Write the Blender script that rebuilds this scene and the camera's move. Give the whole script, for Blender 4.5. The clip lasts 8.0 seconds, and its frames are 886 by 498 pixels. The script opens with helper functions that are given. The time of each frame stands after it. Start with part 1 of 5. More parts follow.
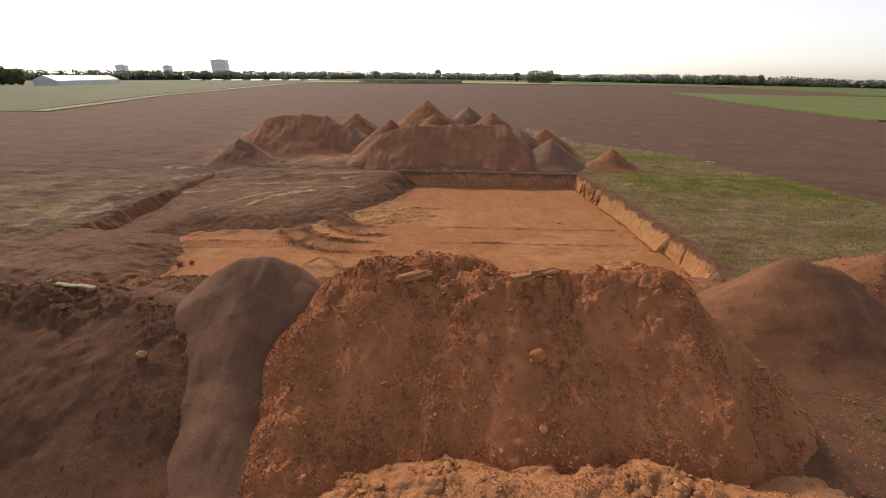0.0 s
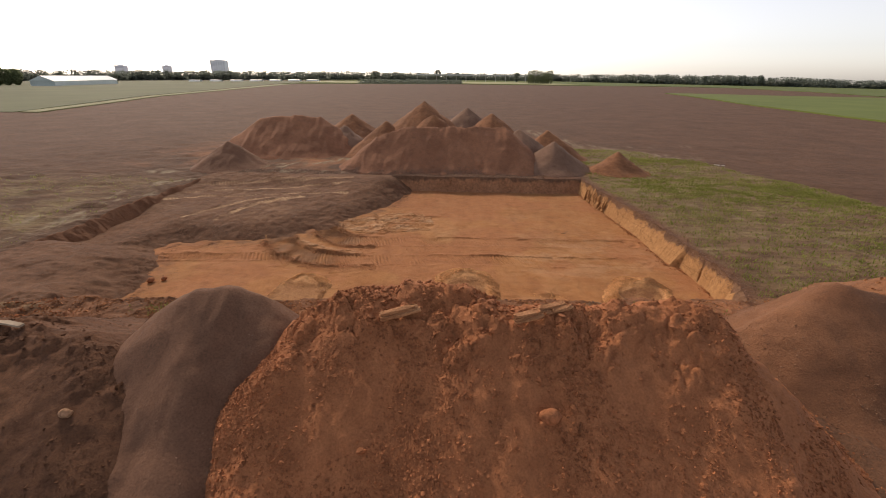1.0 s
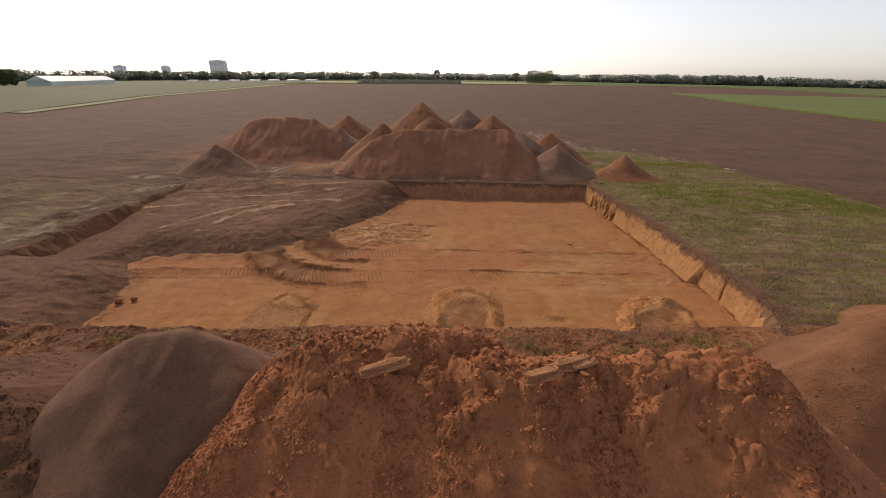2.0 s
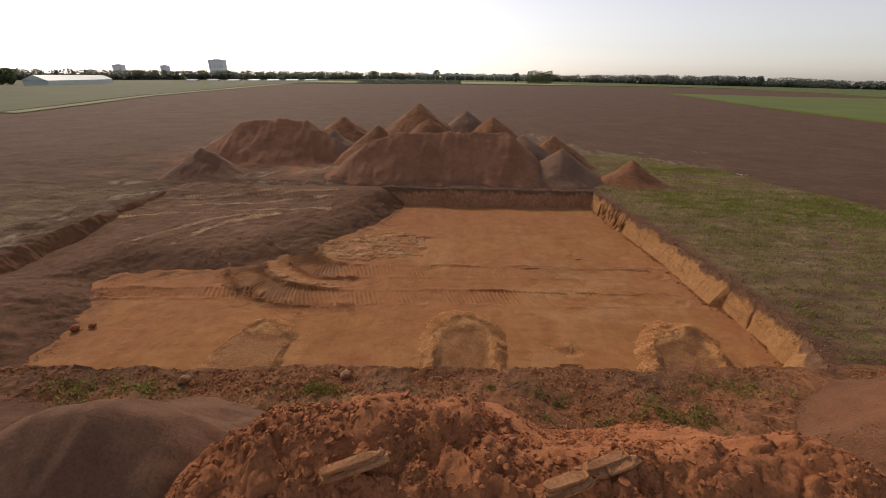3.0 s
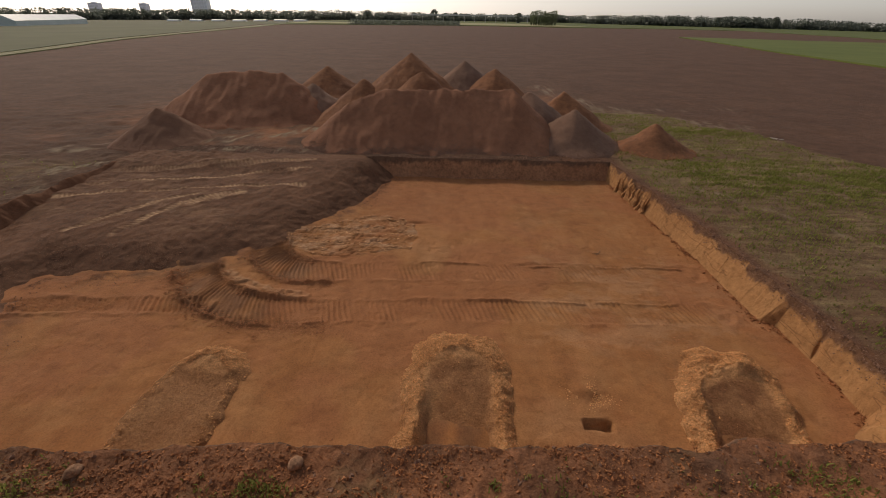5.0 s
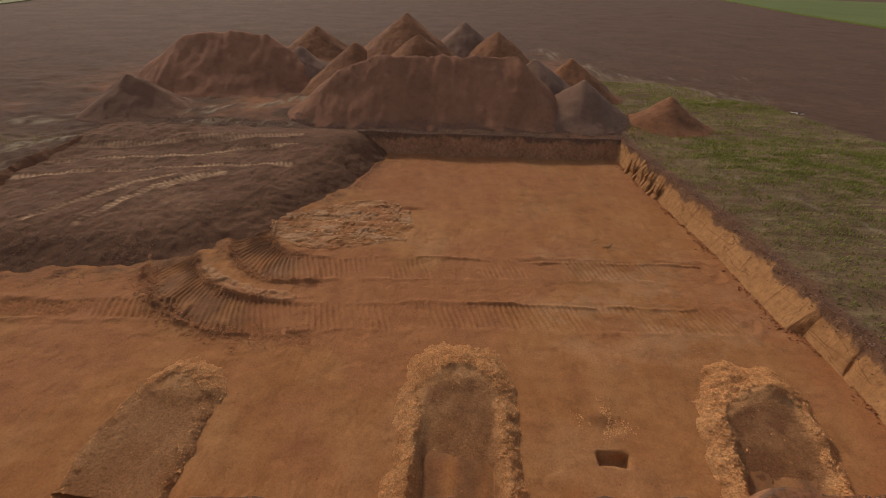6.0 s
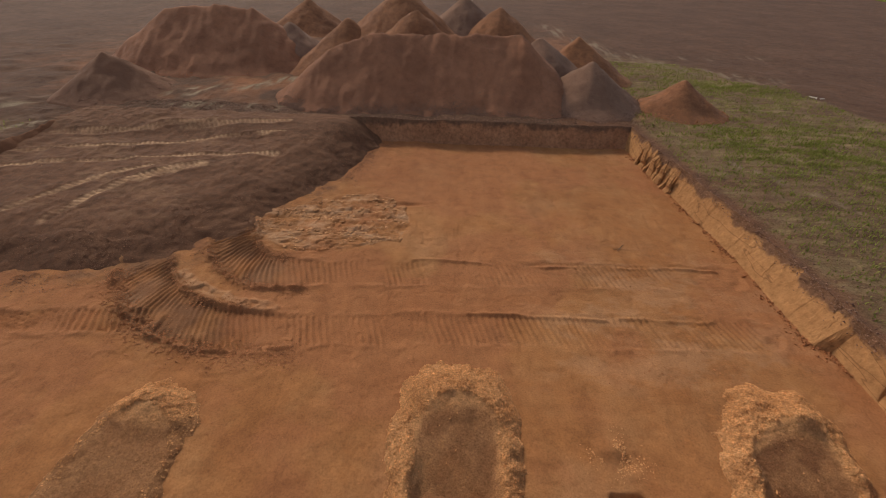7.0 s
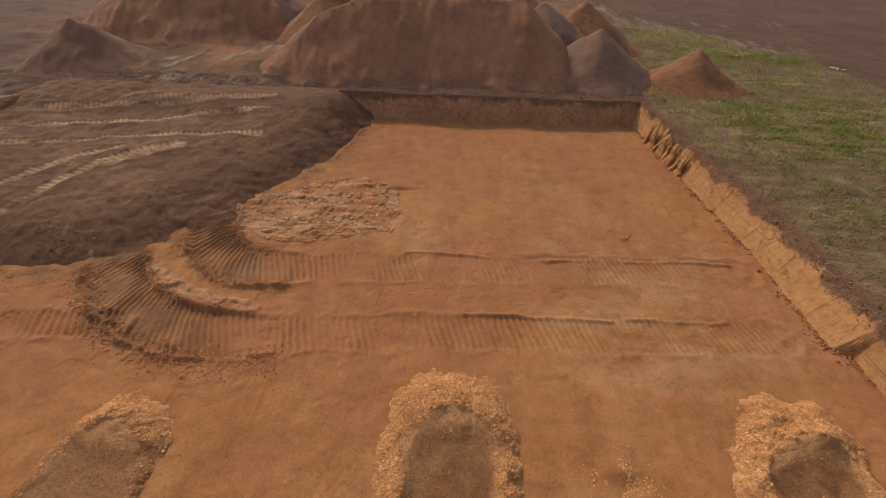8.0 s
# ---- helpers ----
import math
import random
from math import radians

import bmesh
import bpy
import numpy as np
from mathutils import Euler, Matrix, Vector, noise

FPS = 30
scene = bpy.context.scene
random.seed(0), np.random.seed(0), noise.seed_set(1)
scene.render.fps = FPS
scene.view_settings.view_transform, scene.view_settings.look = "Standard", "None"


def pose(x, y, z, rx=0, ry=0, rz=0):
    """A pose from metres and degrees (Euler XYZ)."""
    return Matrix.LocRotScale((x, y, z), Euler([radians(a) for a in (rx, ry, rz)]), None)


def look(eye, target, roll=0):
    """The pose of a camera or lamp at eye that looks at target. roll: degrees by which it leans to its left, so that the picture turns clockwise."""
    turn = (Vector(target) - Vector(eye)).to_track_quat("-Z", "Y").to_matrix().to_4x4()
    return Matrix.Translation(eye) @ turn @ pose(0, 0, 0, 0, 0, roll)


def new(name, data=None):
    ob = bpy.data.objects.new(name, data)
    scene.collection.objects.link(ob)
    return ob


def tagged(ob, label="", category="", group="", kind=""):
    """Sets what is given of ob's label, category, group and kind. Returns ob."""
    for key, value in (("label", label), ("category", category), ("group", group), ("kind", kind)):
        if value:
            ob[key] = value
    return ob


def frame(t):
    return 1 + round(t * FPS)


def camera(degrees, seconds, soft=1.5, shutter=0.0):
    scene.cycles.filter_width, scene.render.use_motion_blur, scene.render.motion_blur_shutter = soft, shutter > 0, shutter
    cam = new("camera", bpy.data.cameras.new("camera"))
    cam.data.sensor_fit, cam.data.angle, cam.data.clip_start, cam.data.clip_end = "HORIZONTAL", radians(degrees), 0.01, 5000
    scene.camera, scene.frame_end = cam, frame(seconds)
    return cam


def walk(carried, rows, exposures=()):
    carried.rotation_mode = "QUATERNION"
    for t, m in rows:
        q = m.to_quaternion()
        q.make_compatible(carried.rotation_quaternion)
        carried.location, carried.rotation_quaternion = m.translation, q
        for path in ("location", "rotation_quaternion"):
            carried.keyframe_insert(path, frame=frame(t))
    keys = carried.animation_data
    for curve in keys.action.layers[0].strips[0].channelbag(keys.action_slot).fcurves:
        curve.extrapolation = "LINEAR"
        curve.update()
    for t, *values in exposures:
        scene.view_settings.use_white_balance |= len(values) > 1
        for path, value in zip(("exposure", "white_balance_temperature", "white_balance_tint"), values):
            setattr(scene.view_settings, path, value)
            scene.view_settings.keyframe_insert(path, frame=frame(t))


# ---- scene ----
cam = camera(93.8, 8.0, soft=0.6)
PATH = [
    (0, (0.255, -0.228, 6.503), (0.152, 1.617, 5.736), 0.6),
    (0.5, (0.284, 0.555, 6.484), (0.18, 2.4, 5.719), 0.6),
    (1, (0.314, 1.385, 6.464), (0.212, 3.23, 5.699), 0.6),
    (2.5, (0.294, 3.794, 6.478), (0.196, 5.639, 5.713), 0.6),
    (3, (0.309, 4.678, 6.49), (0.212, 6.523, 5.725), 0.7),
    (3.5, (0.302, 5.468, 6.546), (0.207, 7.309, 5.771), 0.7),
    (4, (0.328, 6.407, 6.614), (0.238, 8.227, 5.79), 0.7),
    (4.5, (0.352, 7.254, 6.632), (0.264, 9.042, 5.74), 0.7),
    (6, (0.161, 9.69, 6.895), (0.107, 11.347, 5.777), 1.6),
    (6.5, (0.134, 10.309, 6.905), (0.086, 11.941, 5.75), 1.9),
    (7, (0.133, 10.973, 6.875), (0.09, 12.573, 5.676), 2.0),
    (7.5, (0.158, 11.499, 6.844), (0.12, 13.061, 5.596), 2.0),
    (8, (0.203, 12.065, 6.847), (0.172, 13.574, 5.535), 2.2),
]
EXPOSURES = [(0, -0.05, 7000, 16), (1, -0.15, 7000, 16), (2.5, -0.43, 7000, 16), (3, -0.58, 7000, 16), (3.5, -0.7, 7000, 16), (4, -0.85, 7000, 16), (4.5, -0.88, 7000, 16), (6, -0.7, 6900, 15), (7, -0.46, 6800, 14), (8, -0.2, 6700, 13)]
walk(cam, [(t, look(eye, target, roll)) for t, eye, target, roll in PATH], EXPOSURES)

# ---- light ----
SUN_AZIMUTH, SUN_HEIGHT = -36.0, 35.0
world = bpy.data.worlds.new("sky")
scene.world = world
world.use_nodes = True
wn = world.node_tree.nodes
sky = wn.new("ShaderNodeTexSky")
sky.sky_type = "NISHITA"
sky.sun_disc = False
sky.sun_elevation, sky.sun_rotation = radians(SUN_HEIGHT), radians(SUN_AZIMUTH)
sky.air_density, sky.dust_density, sky.ozone_density = 0.8, 1.0, 1.0
haze = wn.new("ShaderNodeHueSaturation")
haze.inputs["Saturation"].default_value = 0.42
world.node_tree.links.new(sky.outputs[0], haze.inputs["Color"])
world.node_tree.links.new(haze.outputs[0], wn["Background"].inputs[0])
wn["Background"].inputs[1].default_value = 0.2
sun = new("sun", bpy.data.lights.new("sun", "SUN"))
sun.data.energy, sun.data.angle, sun.data.color = 3.0, radians(6.0), (1.0, 0.85, 0.66)
to_sun = Vector((math.sin(radians(SUN_AZIMUTH)) * math.cos(radians(SUN_HEIGHT)), math.cos(radians(SUN_AZIMUTH)) * math.cos(radians(SUN_HEIGHT)), math.sin(radians(SUN_HEIGHT))))
sun.matrix_world = look((0, 0, 60), Vector((0, 0, 60)) - to_sun)

# ---- noise and meshes ----


def hashed(i, j, seed):
    h = (i.astype(np.int64) * 374761393 + j.astype(np.int64) * 668265263 + seed * 974634777) & 0xFFFFFFFF
    h = ((h ^ (h >> 13)) * 1274126177) & 0xFFFFFFFF
    return ((h ^ (h >> 16)) & 0xFFFF) / 65535.0


def value_noise(x, y, seed=0):
    """Smooth noise between -1 and 1, cells of 1 m."""
    i, j = np.floor(x), np.floor(y)
    u, v = x - i, y - j
    u, v = u * u * u * (u * (u * 6 - 15) + 10), v * v * v * (v * (v * 6 - 15) + 10)
    a, b = hashed(i, j, seed), hashed(i + 1, j, seed)
    c, d = hashed(i, j + 1, seed), hashed(i + 1, j + 1, seed)
    return 2 * ((a * (1 - u) + b * u) * (1 - v) + (c * (1 - u) + d * u) * v) - 1


def fbm(x, y, size, octaves=4, seed=0, gain=0.5):
    total, amp = 0.0, 1.0
    for k in range(octaves):
        c, s = math.cos(0.6 + k), math.sin(0.6 + k)
        total = total + amp * value_noise((c * x - s * y) / size + 17.3 * k, (s * x + c * y) / size - 9.1 * k, seed + k)
        size, amp = size * 0.5, amp * gain
    return total


def cells(x, y, size, seed=0):
    """Cracked blocks: each block's own number from 0 to 1, and how far from its cracks (0 in a crack)."""
    x, y = x / size, y / size
    i, j = np.floor(x), np.floor(y)
    first, second, own = np.full(np.shape(x), 9.0), np.full(np.shape(x), 9.0), np.zeros(np.shape(x))
    for di in (-1, 0, 1):
        for dj in (-1, 0, 1):
            ci, cj = i + di, j + dj
            d = np.hypot(ci + hashed(ci, cj, seed) - x, cj + hashed(ci, cj, seed + 1) - y)
            near = d < first
            second = np.where(near, first, np.minimum(second, d))
            own = np.where(near, hashed(ci, cj, seed + 2), own)
            first = np.where(near, d, first)
    return own, second - first


def smooth(a, b, x):
    """0 at a, 1 at b."""
    t = np.clip((x - a) / (b - a), 0, 1)
    return t * t * (3 - 2 * t)


def away(x, y, line):
    """Distance to a polyline, the distance run along it, and the side (+1 to the left of its way)."""
    best, along, side, run = np.full(np.shape(x), 1e9), np.zeros(np.shape(x)), np.ones(np.shape(x)), 0.0
    for (ax, ay), (bx, by) in zip(line, line[1:]):
        dx, dy = bx - ax, by - ay
        length = math.hypot(dx, dy)
        t = np.clip(((x - ax) * dx + (y - ay) * dy) / length**2, 0, 1)
        d = np.hypot(x - ax - t * dx, y - ay - t * dy)
        near = d < best
        best = np.where(near, d, best)
        along = np.where(near, run + t * length, along)
        side = np.where(near, np.sign(dx * (y - ay) - dy * (x - ax)), side)
        run += length
    return best, along, side


def inside(x, y, corners):
    hit = np.zeros(np.shape(x), bool)
    for (ax, ay), (bx, by) in zip(corners, corners[1:] + corners[:1]):
        if ay != by:
            hit ^= ((ay > y) != (by > y)) & (x < (bx - ax) * (y - ay) / (by - ay) + ax)
    return hit


def mesh_of(name, verts, faces, material, masks=None, shade=True):
    """An object from arrays; faces all have the same number of corners."""
    me = bpy.data.meshes.new(name)
    verts, faces = np.asarray(verts, np.float32), np.asarray(faces, np.int32)
    n, k = faces.shape
    me.vertices.add(len(verts))
    me.vertices.foreach_set("co", verts.ravel())
    me.loops.add(n * k)
    me.loops.foreach_set("vertex_index", faces.ravel())
    me.polygons.add(n)
    me.polygons.foreach_set("loop_start", np.arange(0, n * k, k, dtype=np.int32))
    me.polygons.foreach_set("use_smooth", np.full(n, shade))
    if masks is not None:
        me.attributes.new("mask", "FLOAT_COLOR", "POINT").data.foreach_set("color", np.asarray(masks, np.float32).ravel())
    me.update(calc_edges=True)
    me.validate()
    me.materials.append(material)
    return new(name, me)


def grid_faces(rows, cols):
    i = np.arange(rows * cols).reshape(rows, cols)
    return np.stack([i[:-1, :-1], i[:-1, 1:], i[1:, 1:], i[1:, :-1]], -1).reshape(-1, 4)


def kept(verts, faces, masks=None):
    """The same mesh without unused points."""
    used, back = np.unique(faces, return_inverse=True)
    return verts[used], back.reshape(faces.shape), None if masks is None else masks[used]


def part(name, bm, material, parent=None, label=""):
    me = bpy.data.meshes.new(name)
    bm.to_mesh(me)
    bm.free()
    me.materials.append(material)
    ob = new(name, me)
    ob.parent = parent
    return tagged(ob, label)


# ---- materials ----


def material(name, roughness=0.95):
    m = bpy.data.materials.new(name)
    m.use_nodes = True
    shader = m.node_tree.nodes["Principled BSDF"]
    shader.inputs["Roughness"].default_value = roughness
    shader.inputs["Specular IOR Level"].default_value = 0.25
    return m, m.node_tree.nodes, m.node_tree.links, shader


def noise_node(nodes, links, coords, scale, detail=5.0, rough=0.6):
    n = nodes.new("ShaderNodeTexNoise")
    n.inputs["Scale"].default_value, n.inputs["Detail"].default_value, n.inputs["Roughness"].default_value = scale, detail, rough
    links.new(coords, n.inputs["Vector"])
    return n.outputs["Fac"]


def ramp(nodes, links, value, stops):
    r = nodes.new("ShaderNodeValToRGB")
    while len(r.color_ramp.elements) < len(stops):
        r.color_ramp.elements.new(0.5)
    for e, (at, colour) in zip(r.color_ramp.elements, stops):
        e.position, e.color = at, (*colour, 1)
    links.new(value, r.inputs[0])
    return r.outputs[0]


def mixed(nodes, links, fac, a, b, how="MIX"):
    m = nodes.new("ShaderNodeMix")
    m.data_type, m.blend_type = "RGBA", how
    for socket, v in ((m.inputs[0], fac), (m.inputs[6], a), (m.inputs[7], b)):
        if isinstance(v, (int, float)):
            socket.default_value = v
        elif isinstance(v, tuple):
            socket.default_value = (*v, 1)
        else:
            links.new(v, socket)
    return m.outputs[2]


def bumped(nodes, links, shader, layers):
    """layers: (height, strength, distance), one on the other."""
    last = None
    for height, strength, distance in layers:
        b = nodes.new("ShaderNodeBump")
        b.inputs["Strength"].default_value, b.inputs["Distance"].default_value = strength, distance
        links.new(height, b.inputs["Height"])
        if last:
            links.new(last, b.inputs["Normal"])
        last = b.outputs[0]
    links.new(last, shader.inputs["Normal"])


def mask_channels(nodes, links):
    a = nodes.new("ShaderNodeAttribute")
    a.attribute_name = "mask"
    s = nodes.new("ShaderNodeSeparateColor")
    links.new(a.outputs["Color"], s.inputs[0])
    return s.outputs


def soil(name, dark, light, pale=None, coarse=0.6, grain=14.0, bump=0.6, second=None, third=None, island=False, cracks=None, fourth=None, mottle=0.75, speckle=0.7, wipe=0.0, rows=False):
    """Earth: broad stains, crumbs and fine grain. second and third: colours laid on by the mask's red and green."""
    m, nodes, links, shader = material(name)
    at = nodes.new("ShaderNodeTexCoord").outputs["Object"]
    broad, middle, fine = noise_node(nodes, links, at, coarse, 6), noise_node(nodes, links, at, coarse * 7, 6, 0.65), noise_node(nodes, links, at, grain, 6, 0.7)
    tint = ramp(nodes, links, broad, [(0.34, dark), (0.66, light)])
    if pale:
        cloud = noise_node(nodes, links, at, coarse * 2.6, 7, 0.68)
        tint = mixed(nodes, links, ramp(nodes, links, cloud, [(0.45, (0, 0, 0)), (0.75, (0.6, 0.6, 0.6))]), tint, pale)
    if second or third:
        mask = mask_channels(nodes, links)
        if second:
            tint = mixed(nodes, links, mask[0], tint, second)
        if third:
            cover = mask[1]
            if rows:
                # seedlings come up in streaks
                comb = nodes.new("ShaderNodeMapping")
                comb.inputs["Scale"].default_value = (0.5, 2.4, 1)
                comb.inputs["Rotation"].default_value = (0, 0, 0.1)
                links.new(at, comb.inputs[0])
                cover = mixed(nodes, links, 1.0, cover, ramp(nodes, links, noise_node(nodes, links, comb.outputs[0], 1.6, 7, 0.7), [(0.38, (0.25, 0.25, 0.25)), (0.62, (1.25, 1.25, 1.25))]), "MULTIPLY")
            tint = mixed(nodes, links, cover, tint, third)
        if fourth:
            tint = mixed(nodes, links, mask[2], tint, fourth)
    if wipe:
        # long smears left by a levelling bucket
        stretch = nodes.new("ShaderNodeMapping")
        stretch.inputs["Scale"].default_value = (1.6, 0.22, 1)
        stretch.inputs["Rotation"].default_value = (0, 0, 0.08)
        links.new(at, stretch.inputs[0])
        tint = mixed(nodes, links, wipe, tint, ramp(nodes, links, noise_node(nodes, links, stretch.outputs[0], 1.3, 5, 0.6), [(0.35, (0.72, 0.68, 0.64)), (0.5, (1, 1, 1)), (0.65, (1.2, 1.22, 1.25))]), "MULTIPLY")
    if island:
        per = nodes.new("ShaderNodeNewGeometry").outputs["Random Per Island"]
        tint = mixed(nodes, links, 1.0, tint, ramp(nodes, links, per, [(0.0, (0.8, 0.79, 0.78)), (0.6, (1.0, 1.0, 0.99)), (1.0, (1.22, 1.2, 1.17))]), "MULTIPLY")
    if cracks:
        along = nodes.new("ShaderNodeMapping")
        along.inputs["Scale"].default_value = (1.5, 0.16, 1.5)
        links.new(at, along.inputs[0])
        line = noise_node(nodes, links, along.outputs[0], coarse * 1.3, 3, 0.5)
        tint = mixed(nodes, links, ramp(nodes, links, line, [(0.482, (0, 0, 0)), (0.489, (0.5, 0.5, 0.5)), (0.494, (0.5, 0.5, 0.5)), (0.5, (0, 0, 0))]), tint, cracks)
    tint = mixed(nodes, links, mottle, tint, ramp(nodes, links, middle, [(0.3, (0.62, 0.6, 0.58)), (0.5, (1, 1, 1)), (0.7, (1.3, 1.28, 1.22))]), "MULTIPLY")
    tint = mixed(nodes, links, speckle, tint, ramp(nodes, links, fine, [(0.3, (0.6, 0.58, 0.56)), (0.5, (1, 1, 1)), (0.72, (1.35, 1.32, 1.28))]), "MULTIPLY")
    links.new(tint, shader.inputs["Base Color"])
    bumped(nodes, links, shader, [(middle, bump * 0.6, 0.12), (fine, bump, 0.05), (noise_node(nodes, links, at, grain * 4, 3), bump * 0.6, 0.012)])
    return m


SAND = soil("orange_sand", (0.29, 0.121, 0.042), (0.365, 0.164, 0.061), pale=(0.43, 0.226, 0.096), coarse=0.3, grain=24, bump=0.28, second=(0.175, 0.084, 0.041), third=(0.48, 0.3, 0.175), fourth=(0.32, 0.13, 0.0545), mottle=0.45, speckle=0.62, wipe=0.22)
FIELD = soil("field_soil", (0.09, 0.046, 0.0265), (0.128, 0.067, 0.039), coarse=0.25, grain=14, bump=0.65, second=(0.28, 0.122, 0.058), third=(0.235, 0.172, 0.084), fourth=(0.26, 0.2, 0.13), rows=True)
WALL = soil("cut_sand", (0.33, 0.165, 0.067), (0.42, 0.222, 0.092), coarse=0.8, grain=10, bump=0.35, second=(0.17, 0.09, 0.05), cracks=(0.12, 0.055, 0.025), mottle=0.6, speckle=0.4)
WALL_DARK = soil("dark_cut_earth", (0.27, 0.135, 0.072), (0.36, 0.182, 0.097), coarse=0.8, grain=10, bump=0.6, second=(0.15, 0.083, 0.05))
EARTH_BROWN = soil("brown_earth", (0.3, 0.115, 0.05), (0.41, 0.163, 0.072), coarse=0.5, grain=26, bump=0.5, mottle=0.45)
EARTH_ORANGE = soil("orange_earth", (0.19, 0.084, 0.042), (0.265, 0.119, 0.057), coarse=0.5, grain=26, bump=0.5)
EARTH_GREY = soil("grey_earth", (0.155, 0.079, 0.048), (0.212, 0.11, 0.067), coarse=0.5, grain=26, bump=0.5, mottle=0.35, speckle=0.75)
EARTH_ASH = soil("pale_grey_earth", (0.17, 0.096, 0.064), (0.23, 0.134, 0.09), coarse=0.5, grain=26, bump=0.5, mottle=0.4, speckle=0.75)
EARTH_DARK = soil("dark_earth", (0.122, 0.059, 0.032), (0.172, 0.086, 0.047), coarse=0.5, grain=26, bump=0.5, second=(0.5, 0.32, 0.185))
EARTH_TAN = soil("tan_orange_earth", (0.37, 0.165, 0.074), (0.49, 0.24, 0.115), coarse=0.9, grain=26, bump=0.5, mottle=0.6)
EARTH_RUST = soil("rusty_brown_earth", (0.1, 0.046, 0.025), (0.145, 0.068, 0.036), coarse=0.5, grain=26, bump=0.5)
CHIPS = soil("dry_sand_lumps", (0.53, 0.255, 0.105), (0.67, 0.36, 0.16), coarse=1.5, grain=24, bump=0.9, second=(0.27, 0.118, 0.052), mottle=0.5)
CLOD_BROWN = soil("brown_clods", (0.29, 0.112, 0.05), (0.395, 0.157, 0.072), coarse=0.8, grain=20, bump=0.4, island=True)
CLOD_ORANGE = soil("orange_clods", (0.29, 0.12, 0.05), (0.4, 0.175, 0.077), coarse=0.8, grain=20, bump=0.4, island=True)
CLOD_TAN = soil("tan_clods", (0.36, 0.16, 0.072), (0.48, 0.235, 0.112), coarse=0.8, grain=20, bump=0.4, island=True)
CLOD_GREY = soil("grey_clods", (0.19, 0.108, 0.073), (0.265, 0.154, 0.106), coarse=0.8, grain=20, bump=0.4, island=True)
CLOD_DARK = soil("dark_clods", (0.18, 0.095, 0.056), (0.26, 0.14, 0.083), coarse=0.8, grain=20, bump=0.4, island=True)
CLOD_RUST = soil("rusty_clods", (0.115, 0.053, 0.028), (0.165, 0.077, 0.041), coarse=0.8, grain=20, bump=0.5, island=True)
CLOD_PALE = soil("pale_clods", (0.52, 0.25, 0.1), (0.69, 0.365, 0.158), coarse=1.5, grain=20, bump=0.4, island=True)
CLOD_CRUST = soil("pale_crust", (0.37, 0.18, 0.078), (0.5, 0.275, 0.135), coarse=1.5, grain=20, bump=0.4, island=True)
SLAB = soil("packed_sand", (0.41, 0.19, 0.088), (0.52, 0.265, 0.132), coarse=2.5, grain=24, bump=0.5, speckle=0.4)
# brown muted for the far heaps: the veil of glare is in the colour
EARTH_FAR = soil("veiled_brown_earth", (0.225, 0.102, 0.057), (0.31, 0.144, 0.08), coarse=0.5, grain=26, bump=0.5, mottle=0.4, speckle=0.75)
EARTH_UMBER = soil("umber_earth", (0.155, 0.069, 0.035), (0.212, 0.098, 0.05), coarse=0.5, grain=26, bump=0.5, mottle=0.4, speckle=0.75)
STONE = soil("field_stone", (0.3, 0.168, 0.095), (0.4, 0.235, 0.14), coarse=3, grain=18, bump=0.4)


def plain(name, colour, other, scale=3.0, roughness=0.9, bump=0.3, through_light=0.0):
    """A surface of two close tints, with light relief."""
    m, nodes, links, shader = material(name, roughness)
    at = nodes.new("ShaderNodeTexCoord").outputs["Object"]
    n = noise_node(nodes, links, at, scale, 6, 0.65)
    per = nodes.new("ShaderNodeNewGeometry").outputs["Random Per Island"]
    tint = ramp(nodes, links, n, [(0.32, colour), (0.68, other)])
    tint = mixed(nodes, links, 1.0, tint, ramp(nodes, links, per, [(0.0, (0.75, 0.75, 0.75)), (1.0, (1.3, 1.3, 1.3))]), "MULTIPLY")
    links.new(tint, shader.inputs["Base Color"])
    bumped(nodes, links, shader, [(n, bump, 0.1)])
    if through_light:
        thin, both = nodes.new("ShaderNodeBsdfTranslucent"), nodes.new("ShaderNodeMixShader")
        links.new(tint, thin.inputs["Color"])
        both.inputs[0].default_value = through_light
        links.new(shader.outputs[0], both.inputs[1])
        links.new(thin.outputs[0], both.inputs[2])
        links.new(both.outputs[0], nodes["Material Output"].inputs["Surface"])
    return m


GRASS = plain("grass", (0.18, 0.2, 0.042), (0.29, 0.285, 0.085), 0.8, through_light=0.5)
CROP = plain("green_crop", (0.095, 0.125, 0.022), (0.13, 0.16, 0.032), 0.05)
MEADOW = plain("meadow", (0.08, 0.092, 0.03), (0.11, 0.12, 0.045), 0.04)
STUBBLE = plain("pale_stubble", (0.2, 0.2, 0.085), (0.26, 0.25, 0.12), 0.03)
# greyed and lightened: distance haze is put into the leaf colour
LEAVES_HAZED = plain("hazed_leaves", (0.12, 0.142, 0.12), (0.17, 0.19, 0.158), 0.15, through_light=0.85)
LEAVES_LIGHT = plain("poplar_leaves", (0.13, 0.155, 0.08), (0.18, 0.205, 0.11), 0.3, through_light=0.6)
BARK = plain("bark", (0.08, 0.065, 0.05), (0.13, 0.11, 0.09), 4.0)
# tower walls are near white, with the far haze in their colour
CONCRETE = plain("haze_paled_concrete", (0.72, 0.74, 0.78), (0.8, 0.82, 0.84), 0.1)
GLASSHOUSE = plain("whitened_glass_roof", (0.36, 0.42, 0.42), (0.46, 0.52, 0.51), 0.08, 0.4)
CONCRETE_GREY = plain("grey_concrete", (0.34, 0.34, 0.33), (0.42, 0.42, 0.41), 0.2)
